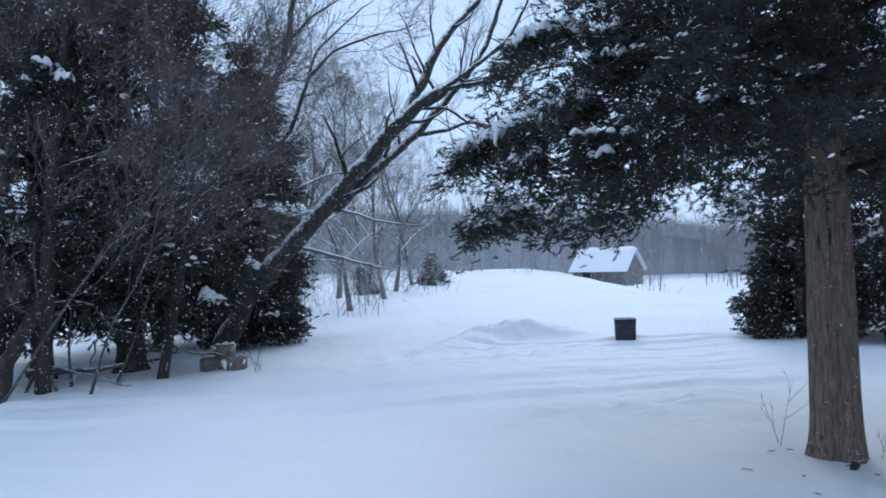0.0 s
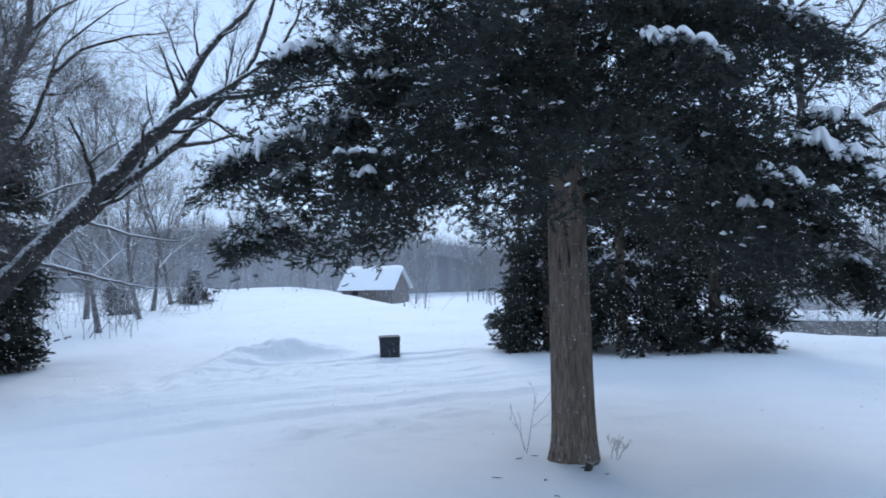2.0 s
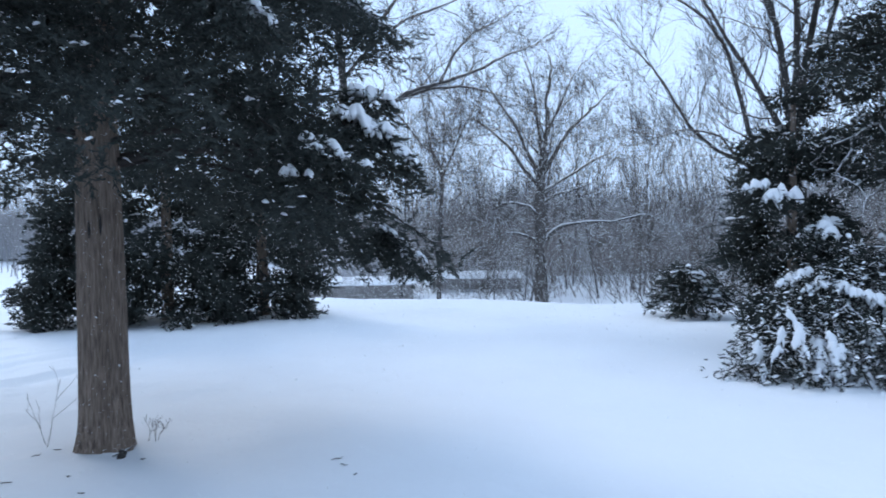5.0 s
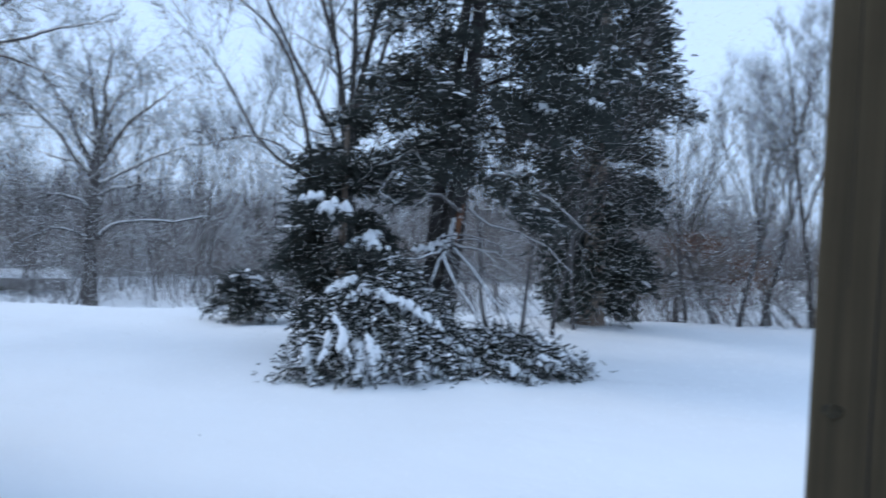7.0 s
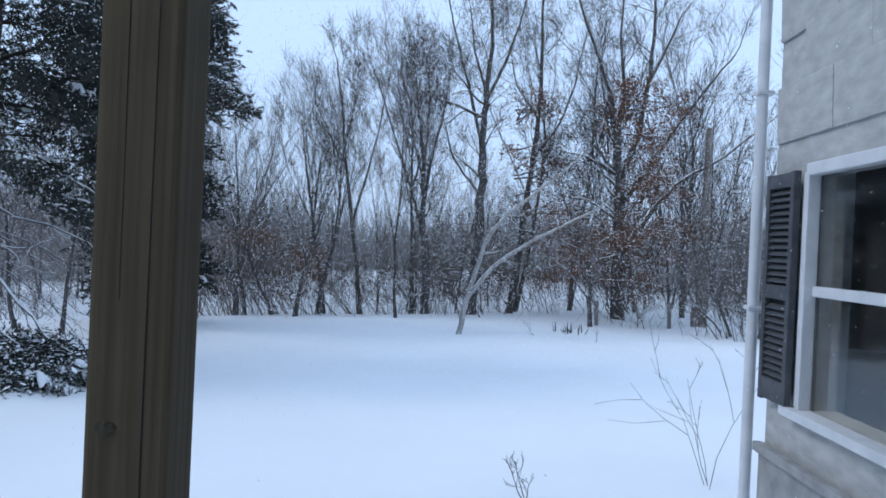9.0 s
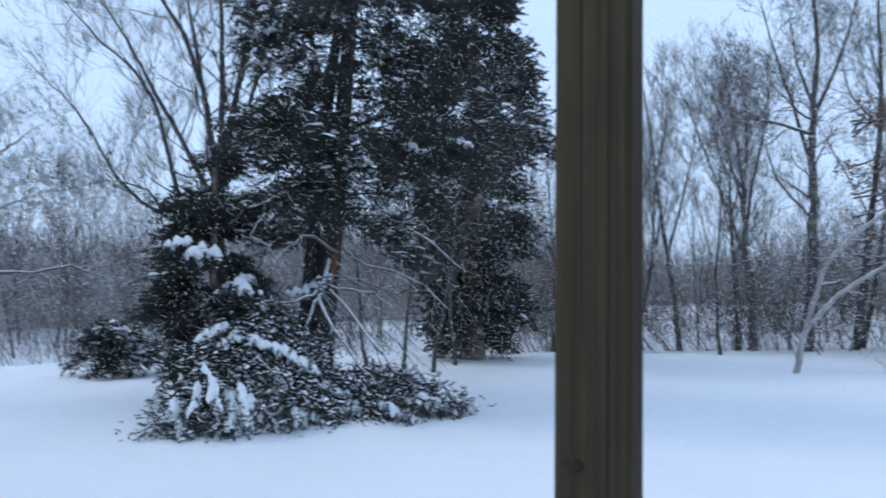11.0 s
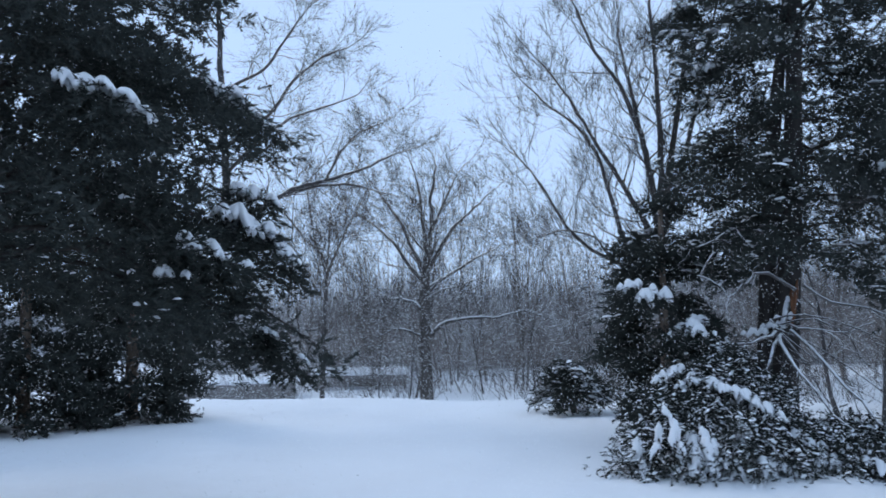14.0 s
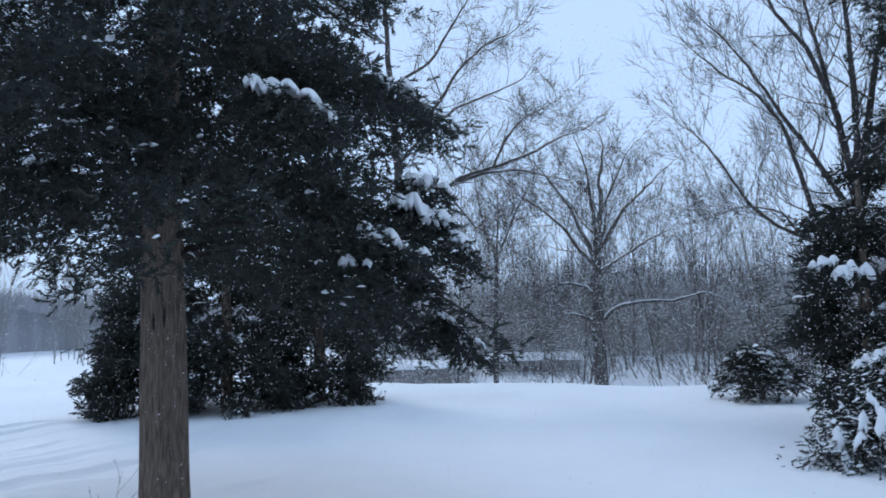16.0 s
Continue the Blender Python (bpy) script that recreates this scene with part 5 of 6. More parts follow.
path_tree("bare_tree", "many-stemmed tall bare tree fanning out behind the cedars", "tree", spread_limbs(16.45, 2.30, (
    (((-0.1, 0.0), (-0.01, 1.94), (0.01, 3.29), (-0.01, 4.09)), 0.16, 0.11), (((-0.02, 3.75), (-0.17, 4.79), (-0.31, 5.61), (-0.68, 6.69), (-1.18, 7.45), (-1.56, 8.45)), 0.075, 0.02), (((0.01, 3.86), (0.04, 5.47), (0.01, 6.63), (-0.04, 7.7), (-0.09, 9.14)), 0.07, 0.02),
    (((0.06, 3.97), (0.3, 5.57), (0.51, 6.71), (0.66, 7.87), (0.79, 9.04)), 0.07, 0.02), (((0.01, 3.29), (-0.42, 4.11), (-0.79, 4.82), (-1.28, 5.67), (-1.73, 6.53), (-2.24, 7.3)), 0.06, 0.015),
    (((0.01, 3.18), (-0.72, 3.49), (-0.97, 4.48), (-1.18, 5.31), (-1.62, 5.99), (-2.2, 6.45), (-2.6, 6.9)), 0.055, 0.012), (((0.01, 2.62), (-0.79, 3.07), (-1.4, 3.4), (-1.91, 3.94), (-2.19, 4.48), (-2.5, 5.0), (-2.85, 5.4)), 0.05, 0.012),
    (((-1.0, 3.2), (-1.28, 3.66), (-1.91, 3.83), (-2.56, 3.67)), 0.025, 0.01), (((-0.27, 5.37), (-0.51, 6.68), (-0.7, 7.76)), 0.05, 0.02), (((0.07, 3.75), (0.57, 5.43), (1.23, 8.28)), 0.06, 0.02)), 220, 0.2),
    WOODS_BARK, 221, kids=13, length=1.1, lift=0.24, spread=(18, 46), top=3, twigs=3, twig=0.45, twig_r=0.0028, fine_bark=OAK_TWIG, sub=(5, 5, 4, 3, 3))
for i, (tx, ty, th) in enumerate(((17.6, -1.45, 4.2), (17.2, -2.05, 5.0), (17.9, -0.7, 3.6), (18.4, -2.7, 4.6))):
    bare_tree(tx, ty, th, 0.045, 251 + i, "thin bare sapling between the cedars", GREY_BARK, "saplings", top=3, kids=(9, 5, 4, 3), lift=0.2, fine=2, name="sapling")


# ---- the wood's edge to the south-east ----
def rusty_boughs(ob, way, count, low, high, reach, leaves, seed):
    """Level boughs on one side of an oak, with clumps of withered leaves."""
    rng = np.random.RandomState(seed)
    wood, tips = Build(), []
    for _ in range(count):
        az = radians(way) + rng.normal(0, 0.55)
        z = rng.uniform(low, high)
        lines = []
        grow(lines, rng, (0, 0, z), (math.cos(az), math.sin(az), rng.uniform(-0.05, 0.35)), reach * rng.uniform(0.55, 1.1) * (1.1 - 0.5 * (z - low) / (high - low)), 0.035, 1, 3, -0.05, (22, 52), (7, 7, 5, 3, 3), 0.10, (0.3, 0.55), 0.2)
        for q, w, lv in lines:
            if lv < 2:
                wood.tube(q, w, 5)
            else:
                slivers(wood, [(q, w, lv)], 1)
                tips += [q[-1], q[len(q) // 2]]
        fuzz(wood, lines[1:], rng, 2, 0.35, mat=1)
    part("bough", wood, [WOODS_BARK, TWIG_BARK], ob)
    tips = np.array(tips)
    tips = tips[rng.permutation(len(tips))[:len(tips) // 2]]
    pick = tips[rng.randint(0, len(tips), leaves)] + rng.normal(0, 0.16, (leaves, 3)) * (1, 1, 0.5)
    tagged(part("withered_foliage", leaf_cards(pick, 0.075, rng), [RUST_LEAF], ob, "clumps of rust-brown withered leaves"), kind="stuff")


EDGE = ((22.6, -4.6, 5.0, 0.09), (22.0, -6.3, 5.0, 0.08), (21.6, -7.6, 5.5, 0.10), (23.0, -8.8, 6.0, 0.11), (20.3, -10.1, 6.0, 0.07), (24.0, -12.6, 8.2, 0.12),
        (23.6, -16.6, 10.0, 0.14), (22.8, -18.5, 9.0, 0.12), (19.4, -20.6, 8.0, 0.12), (24.5, -9.6, 6.4, 0.12), (24.0, -6.6, 5.6, 0.13))
for i, (tx, ty, th, tr) in enumerate(EDGE):
    bare_tree(tx, ty, th, tr * 0.62, 301 + i, "slender bare tree at the edge of the wood", OAK_BARK, "trees at the wood's edge", top=3, kids=(14, 7, 5, 3, 3), lift=0.34, spread=(18, 42), first=0.3, shrink=(0.36, 0.62), fine=2, wander=0.10, twigs=3, twig=0.55)
EDGE_EYE = (1.04, -0.2)
path_tree("bare_tree", "slim twin-topped bare tree standing at the wood's edge", "tree", spread_limbs(23.83, -10.48, (
    (((0.11, -0.38), (-0.05, 1.27), (-0.33, 3.1), (-0.54, 4.56), (-0.75, 6.39), (-0.97, 7.86)), 0.09, 0.02), (((-0.26, 2.73), (0.13, 4.24), (0.48, 5.74), (0.66, 7.04)), 0.045, 0.015), (((-0.48, 4.2), (-1.07, 5.45), (-1.51, 6.34)), 0.035, 0.012), (((-0.62, 5.29), (-0.32, 6.61), (-0.27, 7.9)), 0.03, 0.012)), 300, 0.2, EDGE_EYE),
    WOODS_BARK, 311, kids=11, length=1.1, lift=0.30, spread=(18, 44), top=3, twigs=3, twig=0.5, sub=(5, 5, 4, 3, 3), group="trees at the wood's edge", twig_r=0.004)
path_tree("bare_tree", "dark bare tree forking into upright limbs at the wood's edge", "tree", spread_limbs(22.0, -11.9, (
    (((0.06, -0.12), (0.06, 1.47), (-0.13, 2.86), (-0.15, 4.62), (-0.37, 6.2), (-0.62, 7.95)), 0.14, 0.02), (((0.01, 2.17), (-0.6, 4.07), (-1.16, 5.62), (-1.72, 7.19)), 0.06, 0.015), (((-0.13, 3.13), (0.08, 4.81), (0.38, 6.24), (0.55, 7.47)), 0.06, 0.015),
    (((-0.15, 4.1), (-0.64, 5.83), (-0.92, 7.23)), 0.04, 0.012), (((-0.16, 4.27), (-0.05, 6.04), (-0.13, 7.62)), 0.04, 0.012)), 302, 0.2, EDGE_EYE),
    WOODS_BARK, 312, kids=11, length=1.2, lift=0.30, spread=(18, 44), top=3, twigs=3, twig=0.5, sub=(6, 5, 4, 3, 3), group="trees at the wood's edge", twig_r=0.004)
tall_edge = path_tree("bare_tree", "tall dark bare tree with spreading limbs at the wood's edge", "tree", spread_limbs(21.29, -13.09, (
    (((0.1, -0.09), (0.24, 2.11), (0.29, 3.86), (0.26, 5.42), (0.33, 6.82), (0.44, 8.39), (0.34, 10.64)), 0.18, 0.04), (((0.29, 6.12), (-0.59, 6.52), (-1.39, 6.72), (-2.22, 7.25)), 0.06, 0.015), (((0.31, 6.64), (0.85, 7.88), (1.26, 9.1), (1.51, 10.31)), 0.06, 0.02),
    (((0.27, 5.25), (-0.31, 7.32), (-0.77, 8.88), (-1.02, 9.92)), 0.06, 0.015), (((0.3, 3.68), (-0.65, 4.85), (-0.99, 6.06)), 0.05, 0.015), (((0.35, 6.82), (-0.11, 8.2), (-0.3, 9.59)), 0.05, 0.015)), 304, 0.2, EDGE_EYE),
    OAK_BARK, 313, kids=11, length=1.3, lift=0.12, spread=(22, 50), top=3, twigs=3, twig=0.5, fine_bark=OAK_TWIG, sub=(6, 6, 4, 3, 3), group="trees at the wood's edge", twig_r=0.004)
second_edge = path_tree("bare_tree", "slanting bare tree holding some rust-brown leaves", "tree", spread_limbs(21.41, -14.69, (
    (((0.06, -0.24), (0.32, 1.67), (0.45, 3.48), (0.67, 5.28), (0.8, 7.07), (0.76, 9.21), (0.7, 10.81)), 0.13, 0.03), (((0.68, 5.1), (1.46, 6.2), (1.88, 7.45), (2.11, 8.87)), 0.05, 0.015), (((0.76, 6.35), (-0.01, 7.4), (-0.27, 8.66)), 0.04, 0.012), (((0.56, 4.38), (1.39, 4.78), (2.21, 5.17)), 0.04, 0.012)), 306, 0.2, EDGE_EYE),
    OAK_BARK, 314, kids=11, length=1.3, lift=0.10, spread=(22, 50), top=3, twigs=3, twig=0.5, fine_bark=OAK_TWIG, sub=(6, 6, 4, 3, 3), group="trees at the wood's edge", twig_r=0.004)
rusty_boughs(second_edge, 215, 16, 2.2, 7.0, 2.4, 2600, 346)
rust_oak = path_tree("oak_tree", "broad bare oak still holding rust-brown leaves", "tree", spread_limbs(19.23, -17.35, (
    (((0.09, -0.2), (0.02, 2.44), (-0.02, 4.17), (-0.16, 5.72)), 0.23, 0.13), (((-0.1, 5.03), (-0.32, 6.75), (-0.79, 8.14), (-1.4, 9.73), (-1.82, 10.99)), 0.09, 0.03), (((-0.03, 4.34), (0.49, 5.9), (0.76, 7.78), (0.84, 9.48), (0.78, 10.84)), 0.11, 0.03),
    (((0.05, 3.65), (0.88, 4.89), (1.71, 6.26), (2.67, 7.6), (3.27, 8.41)), 0.08, 0.02), (((0.1, 1.95), (1.12, 3.71), (1.98, 4.59), (2.98, 5.13), (3.93, 5.97)), 0.08, 0.03), (((-0.16, 5.72), (0.0, 7.27), (-0.19, 8.82), (-0.15, 10.55)), 0.09, 0.02),
    (((0.7, 7.44), (1.24, 8.62), (1.63, 9.62)), 0.05, 0.02), (((-0.08, 4.51), (-1.07, 5.17), (-1.92, 5.32)), 0.05, 0.015), (((-0.01, 3.13), (-0.97, 3.77), (-1.99, 3.9)), 0.05, 0.015)), 308, 0.2, EDGE_EYE),
    OAK_BARK, 315, kids=10, length=1.4, lift=0.15, spread=(22, 50), top=3, twigs=3, twig=0.5, fine_bark=OAK_TWIG, sub=(6, 6, 4, 3, 3), twig_r=0.004)
rusty_boughs(rust_oak, 150, 30, 1.4, 7.4, 3.2, 7500, 336)
bare_tree(17.6, -14.9, 5.0, 0.06, 341, "young oak with drooping rust-brown leaves", WOODS_BARK, top=3, kids=(10, 6, 5, 3), lift=-0.05, spread=(40, 75), first=0.15, leaves=1600, name="oak_sapling", fine=2)
bare_tree(22.4, -7.2, 3.6, 0.05, 345, "young oak with drooping rust-brown leaves", WOODS_BARK, top=3, kids=(10, 6, 5, 3), lift=0.05, spread=(40, 75), first=0.15, leaves=2600, name="oak_sapling", fine=2)
path_tree("dead_snag", "pale forked dead tree leaning out of the wood", "tree",
          ((((16.76, -9.99, 0.0), (16.62, -10.08, 0.7), (16.51, -10.2, 1.36), (16.27, -10.37, 2.32), (15.9, -10.8, 3.0), (15.28, -11.24, 3.56), (14.6, -11.8, 4.3)), 0.075, 0.02), (((16.6, -10.12, 0.9), (16.2, -10.6, 1.7), (15.62, -11.12, 2.25), (14.9, -11.6, 2.7), (14.17, -11.95, 3.09)), 0.055, 0.02)),
          PALE_BARK, 351, kids=3, length=0.6, lift=0.1, sub=(3, 3, 2, 2, 2), twigs=1)


def make_pole():
    x, y = 17.35, -19.2
    z = gz(x, y)
    ob = thing("wooden_pole", x, y, z, "tall weathered wooden pole with a broken top", "pole")
    b = Build()
    b.tube([(0, 0, -0.2), (0, 0.01, 2), (0.02, 0.02, 4.2), (0.02, 0.03, 6.15)], [0.16, 0.145, 0.13, 0.10], 16, cap=True)
    part("shaft", b, [POLE_WOOD], ob)
    b = Build()
    b.tube([(0.1, 0.22, -0.1), (0.1, 0.24, 0.35), (0.11, 0.24, 0.62)], [0.12, 0.11, 0.10], 12, cap=True)
    part("stub", b, [POLE_WOOD], ob, "short brown stub at its foot")


make_pole()
bare_tree(15.03, -18.17, 3.4, 0.04, 361, "dark many-stemmed bare shrub beside the pole", GREY_BARK, top=3, kids=(9, 6, 4, 3), lift=0.15, spread=(25, 60), first=0.15, shrink=(0.4, 0.65), stems=5, fan=0.8, name="shrub", fine=2)
for px, py, ph in ((16.9, -17.3, 0.75), (17.9, -15.4, 0.7), (15.7, -19.8, 0.75)):
    ob = thing("fence_post", px, py, gz(px, py) - 0.1, "short grey wooden fence post in the snow", "fence post", "fence posts")
    part("post", box((0.09, 0.09, ph + 0.1), (0, 0, (ph + 0.1) / 2), 0.012, (2, 3, 10)), [OLD_WOOD], ob)


# ---- undergrowth and far woods ----
def make_thicket(name, label, spots, bark, seed, tall):
    rng = np.random.RandomState(seed)
    b = Build()
    for cx, cy, rx, ry, count in spots:
        for _ in range(count):
            x, y = cx + rng.uniform(-rx, rx), cy + rng.uniform(-ry, ry)
            lines = []
            grow(lines, rng, (x, y, gz(x, y) - 0.03), (rng.normal(0, 0.5), rng.normal(0, 0.5), 1), tall * rng.uniform(0.4, 1.2), rng.uniform(0.008, 0.02), 2, 4, 0.1, (20, 50), (4, 4, 4, 4, 3))
            slivers(b, [(c[0][[0, -1]], c[1][[0, -1]], c[2]) if c[2] >= 3 else c for c in lines])
            fuzz(b, [c for c in lines if c[2] >= 3], rng, 2, tall * 0.28, 0.004)
    ob = new(name, b.mesh(name, [bark]))
    tagged(ob, label, "undergrowth", kind="stuff")


path_tree("bare_tree", "tree with long level limbs thick with snow", "tree",
          ((((-2.2, 21.6, 0.0), (-2.1, 21.6, 1.8), (-1.9, 21.7, 3.6), (-1.6, 21.8, 6.0)), 0.15, 0.05), (((-2.1, 21.6, 1.9), (-0.4, 21.6, 2.35), (1.0, 21.6, 1.9), (1.8, 21.5, 1.7)), 0.09, 0.03),
           (((-2.0, 21.7, 2.8), (0.4, 23.5, 3.6), (1.8, 23.5, 3.1), (2.9, 23.4, 2.9)), 0.08, 0.025), (((-2.0, 21.7, 3.2), (0.2, 22.5, 4.4), (2.4, 23.5, 4.8)), 0.06, 0.02)),
          SNOWY_BARK, 415, kids=7, length=1.0, lift=0.3, top=3, twig=0.35)
make_thicket("undergrowth", "tangled bare grey brush at the edge of the wood", ((22.5, -8, 1.6, 4.5, 110), (21.5, -14, 2.5, 3, 60), (17.6, -16.6, 1.0, 1.2, 30), (29.5, 10, 2, 6, 70), (22.5, 6.0, 1.6, 1.6, 40), (26.5, 2.5, 3, 4, 70), (14.6, -17.2, 0.9, 0.9, 40)), TWIG_BARK, 401, 1.7)
make_thicket("thicket", "dense brown-grey thicket beyond the oak", ((37, 9, 5, 15, 520), (33, -5, 6, 6, 200), (28, -14, 4, 9, 360), (38, 24, 6, 8, 140), (24, -21, 3, 3, 60), (21, -28, 5, 3, 200)), THICKET_BARK, 403, 4.2)
make_thicket("undergrowth", "low brown brush among the trunks at the wood's edge", ((24.2, -9.5, 1.6, 5.5, 190), (23.5, -15.5, 1.6, 3.0, 80), (19.9, -18.0, 1.0, 0.9, 40), (18.6, -23.5, 1.6, 1.2, 50)), BRUSH_BARK, 404, 1.9)
# brush in the distant bark, so its paleness is partly painted haze
make_thicket("undergrowth", "snowy brush below the trees along the field, paled by painted haze", ((0.5, 30, 2, 4, 60), (-2.5, 24, 2, 3, 40), (5, 42, 2, 5, 50), (30, 18, 5, 5, 60), (20, 56, 6, 3, 60)), HAZED_BARK, 402, 1.8)

for i, (tx, ty, th, tr) in enumerate(((-0.8, 24.5, 8.0, 0.16), (1.0, 28.5, 9.0, 0.16), (-1.8, 29.0, 10.0, 0.2), (2.6, 34.0, 9.0, 0.17), (0.6, 37.0, 10.0, 0.2), (3.6, 40.5, 9.5, 0.18), (5.0, 46.0, 10.0, 0.2), (2.0, 46.0, 11.0, 0.2))):
    bare_tree(tx, ty, th, tr * 0.55, 421 + i, "bare tree with snow-lined limbs along the field", SNOWY_BARK, "trees along the field", top=3, kids=(18, 9, 6, 3, 3), lift=0.10, spread=(30, 62), first=0.14, fine=3, shrink=(0.3, 0.55))
for cx, cy, ch in ((6.3, 46.2, 1.9), (1.9, 39.0, 1.3)):
    cedar(cx, cy, ch, 0.06, int(ch * 100), "small snow-dusted cedar at the field's edge", lambda z, az, h=ch: float(np.interp(z / h, [0, 1], [0.5 * h + 0.1, 0.1])), lambda az: 0.05, 30, tufts=8, per=6, size=0.26, white=0.4, sides=8, name="young_cedar", group="young cedars", showing=4)


def make_far_woods():
    rng = np.random.RandomState(451)
    protos = []
    for k in range(6):
        lines = []
        grow(lines, rng, (0, 0, -0.3), (rng.normal(0, 0.06), rng.normal(0, 0.06), 1), 9.5, 0.065, 0, 2, 0.3, (22, 52), (15, 8, 5, 3, 3), 0.07, (0.26, 0.5), 0.2)
        b = Build()
        for q, w, lv in lines:
            if lv == 0:
                b.tube(q, w, 5)
            elif lv == 1:
                b.tube(q, w, 3)
            else:
                slivers(b, [(q[::2], np.maximum(w[::2], 0.008), lv)], 1)
        fuzz(b, [c for c in lines if c[2] >= 1], rng, 2, 0.9, 0.005, mat=1)
        protos.append(b)
    # azimuth range in degrees, distances, count
    bands = ((97, 125, 26, 75, 24), (60, 97, 84, 122, 30), (60, 97, 60, 82, 52), (44, 62, 58, 110, 22), (6, 45, 34, 48, 46), (-9, 6, 30, 47, 22), (-42, -9, 26.5, 46, 38), (-75, -42, 27, 46, 66))
    for far in (False, True):
        all_b = Build()
        for a0, a1, r0, r1, count in bands:
            for _ in range(count):
                a, r = radians(rng.uniform(a0, a1)), rng.uniform(r0, r1)
                x, y = 1 + r * math.cos(a), r * math.sin(a)
                s, turn, k = rng.uniform(0.55, 1.05) * (0.62 if -42 < math.degrees(a) < -9 else 1.0), rng.uniform(0, 6.28), rng.randint(0, 6)
                if (r > 48) != far or (14 < x < 24 and 44 < y < 56):
                    continue
                m = np.array([[math.cos(turn), -math.sin(turn), 0], [math.sin(turn), math.cos(turn), 0], [0, 0, 1]]) * s
                off, z = all_b.n, gz(x, y)
                src = protos[k]
                all_b.v.append(np.concatenate(src.v) @ m.T + (x, y, z))
                for size in (3, 4):
                    for f, mi in src.f[size]:
                        all_b.f[size].append((f + off, mi))
                all_b.n += src.n
        # the farther half takes the paler bark and twig with haze painted in
        ob = new("far_woods", all_b.mesh("far_woods", [HAZED_BARK, HAZED_TWIG] if far else [WOODS_BARK, TWIG_BARK]))
        tagged(ob, "distant bare woods with haze painted in as paler bark" if far else "bare woods standing behind the clearing", "woods", kind="stuff")


make_far_woods()


def make_backdrop():
    """The wooded hillside in the far distance, with haze painted into its colour."""
    m, n, l, b = material("hazed_hillside")
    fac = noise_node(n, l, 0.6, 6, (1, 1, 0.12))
    # pale, low-contrast greys carry the haze of distance in the base colour
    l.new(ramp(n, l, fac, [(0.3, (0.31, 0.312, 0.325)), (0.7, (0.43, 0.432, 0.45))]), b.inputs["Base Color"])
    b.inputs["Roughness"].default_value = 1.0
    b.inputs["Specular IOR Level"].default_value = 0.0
    rng = np.random.RandomState(461)
    count = 2600
    a = np.radians(np.linspace(-85, 135, count))
    r = np.interp(np.degrees(a), [-85, -5, 40, 62, 135], [48, 50, 54, 128, 128]) + 3 * np.sin(9 * a)
    high = 2.9 + 0.5 * np.sin(5 * a + 1) + 0.35 * np.sin(17 * a) + rng.uniform(-0.3, 0.3, count) + 5.0 * smooth_step(radians(55), radians(80), a)
    high = np.convolve(np.pad(high, 3, mode="edge"), np.ones(7) / 7, mode="valid")
    x, y = 1 + r * np.cos(a), r * np.sin(a)
    v = np.concatenate([np.stack([x, y, np.full(count, -3.0)], 1), np.stack([x, y, high], 1)])
    i = np.arange(count - 1)
    k = Build()
    k.add(v, np.stack([i, i + 1, count + i + 1, count + i], 1))
    tops = 24000
    pick = rng.randint(0, count, tops)
    wide, tall = rng.uniform(0.02, 0.08, tops), rng.gamma(2.0, 0.5, tops) + 0.1
    inward = 1 - rng.uniform(0.0, 0.06, tops)
    cx, cy = 1 + (x[pick] - 1) * inward, y[pick] * inward
    tx, ty, lean = -np.sin(a[pick]), np.cos(a[pick]), rng.normal(0, 0.6, tops)
    z0, z1 = high[pick] - 2.0, high[pick] + tall
    crown = np.stack([np.stack([cx - tx * wide, cy - ty * wide, z0], 1), np.stack([cx + tx * wide, cy + ty * wide, z0], 1), np.stack([cx + tx * lean, cy + ty * lean, z1], 1)], 1).reshape(-1, 3)
    k.add(crown, np.arange(3 * tops).reshape(-1, 3))
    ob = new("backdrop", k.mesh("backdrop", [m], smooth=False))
    tagged(ob, "wooded hillside far beyond the field, haze painted as pale grey", "hillside", kind="structure")


make_backdrop()


# ---- porch post and the corner of the house ----
def make_post():
    x, y = 1.955, -0.385
    z = gz(x, y) - 0.15
    ob = thing("porch_post", x, y, z, "weathered square wooden porch post with a knot", "post", turn=-31)
    part("shaft", box((0.089, 0.089, 4.2), (0, 0, 2.1), 0.006), [POST_WOOD], ob)
    knot = Build()
    knot.tube([(-0.0440, 0.020, 2.065), (-0.0456, 0.020, 2.066), (-0.0462, 0.020, 2.066)], [0.012, 0.009, 0.002], 14)
    part("knot", knot, [KNOT_WOOD], ob, "round dark knot")
    crack = Build()
    for yy, z0, z1 in ((-0.020, 1.2, 2.9), (0.012, 2.2, 3.6), (0.028, 1.0, 1.8)):
        crack.tube([(-0.0446, yy, z0), (-0.0450, yy + 0.002, (z0 + z1) / 2), (-0.0446, yy + 0.001, z1)], [0.0004, 0.0011, 0.0004], 5)
    part("crack", crack, [DARK_BARK], ob, "long drying cracks along the grain")


make_post()


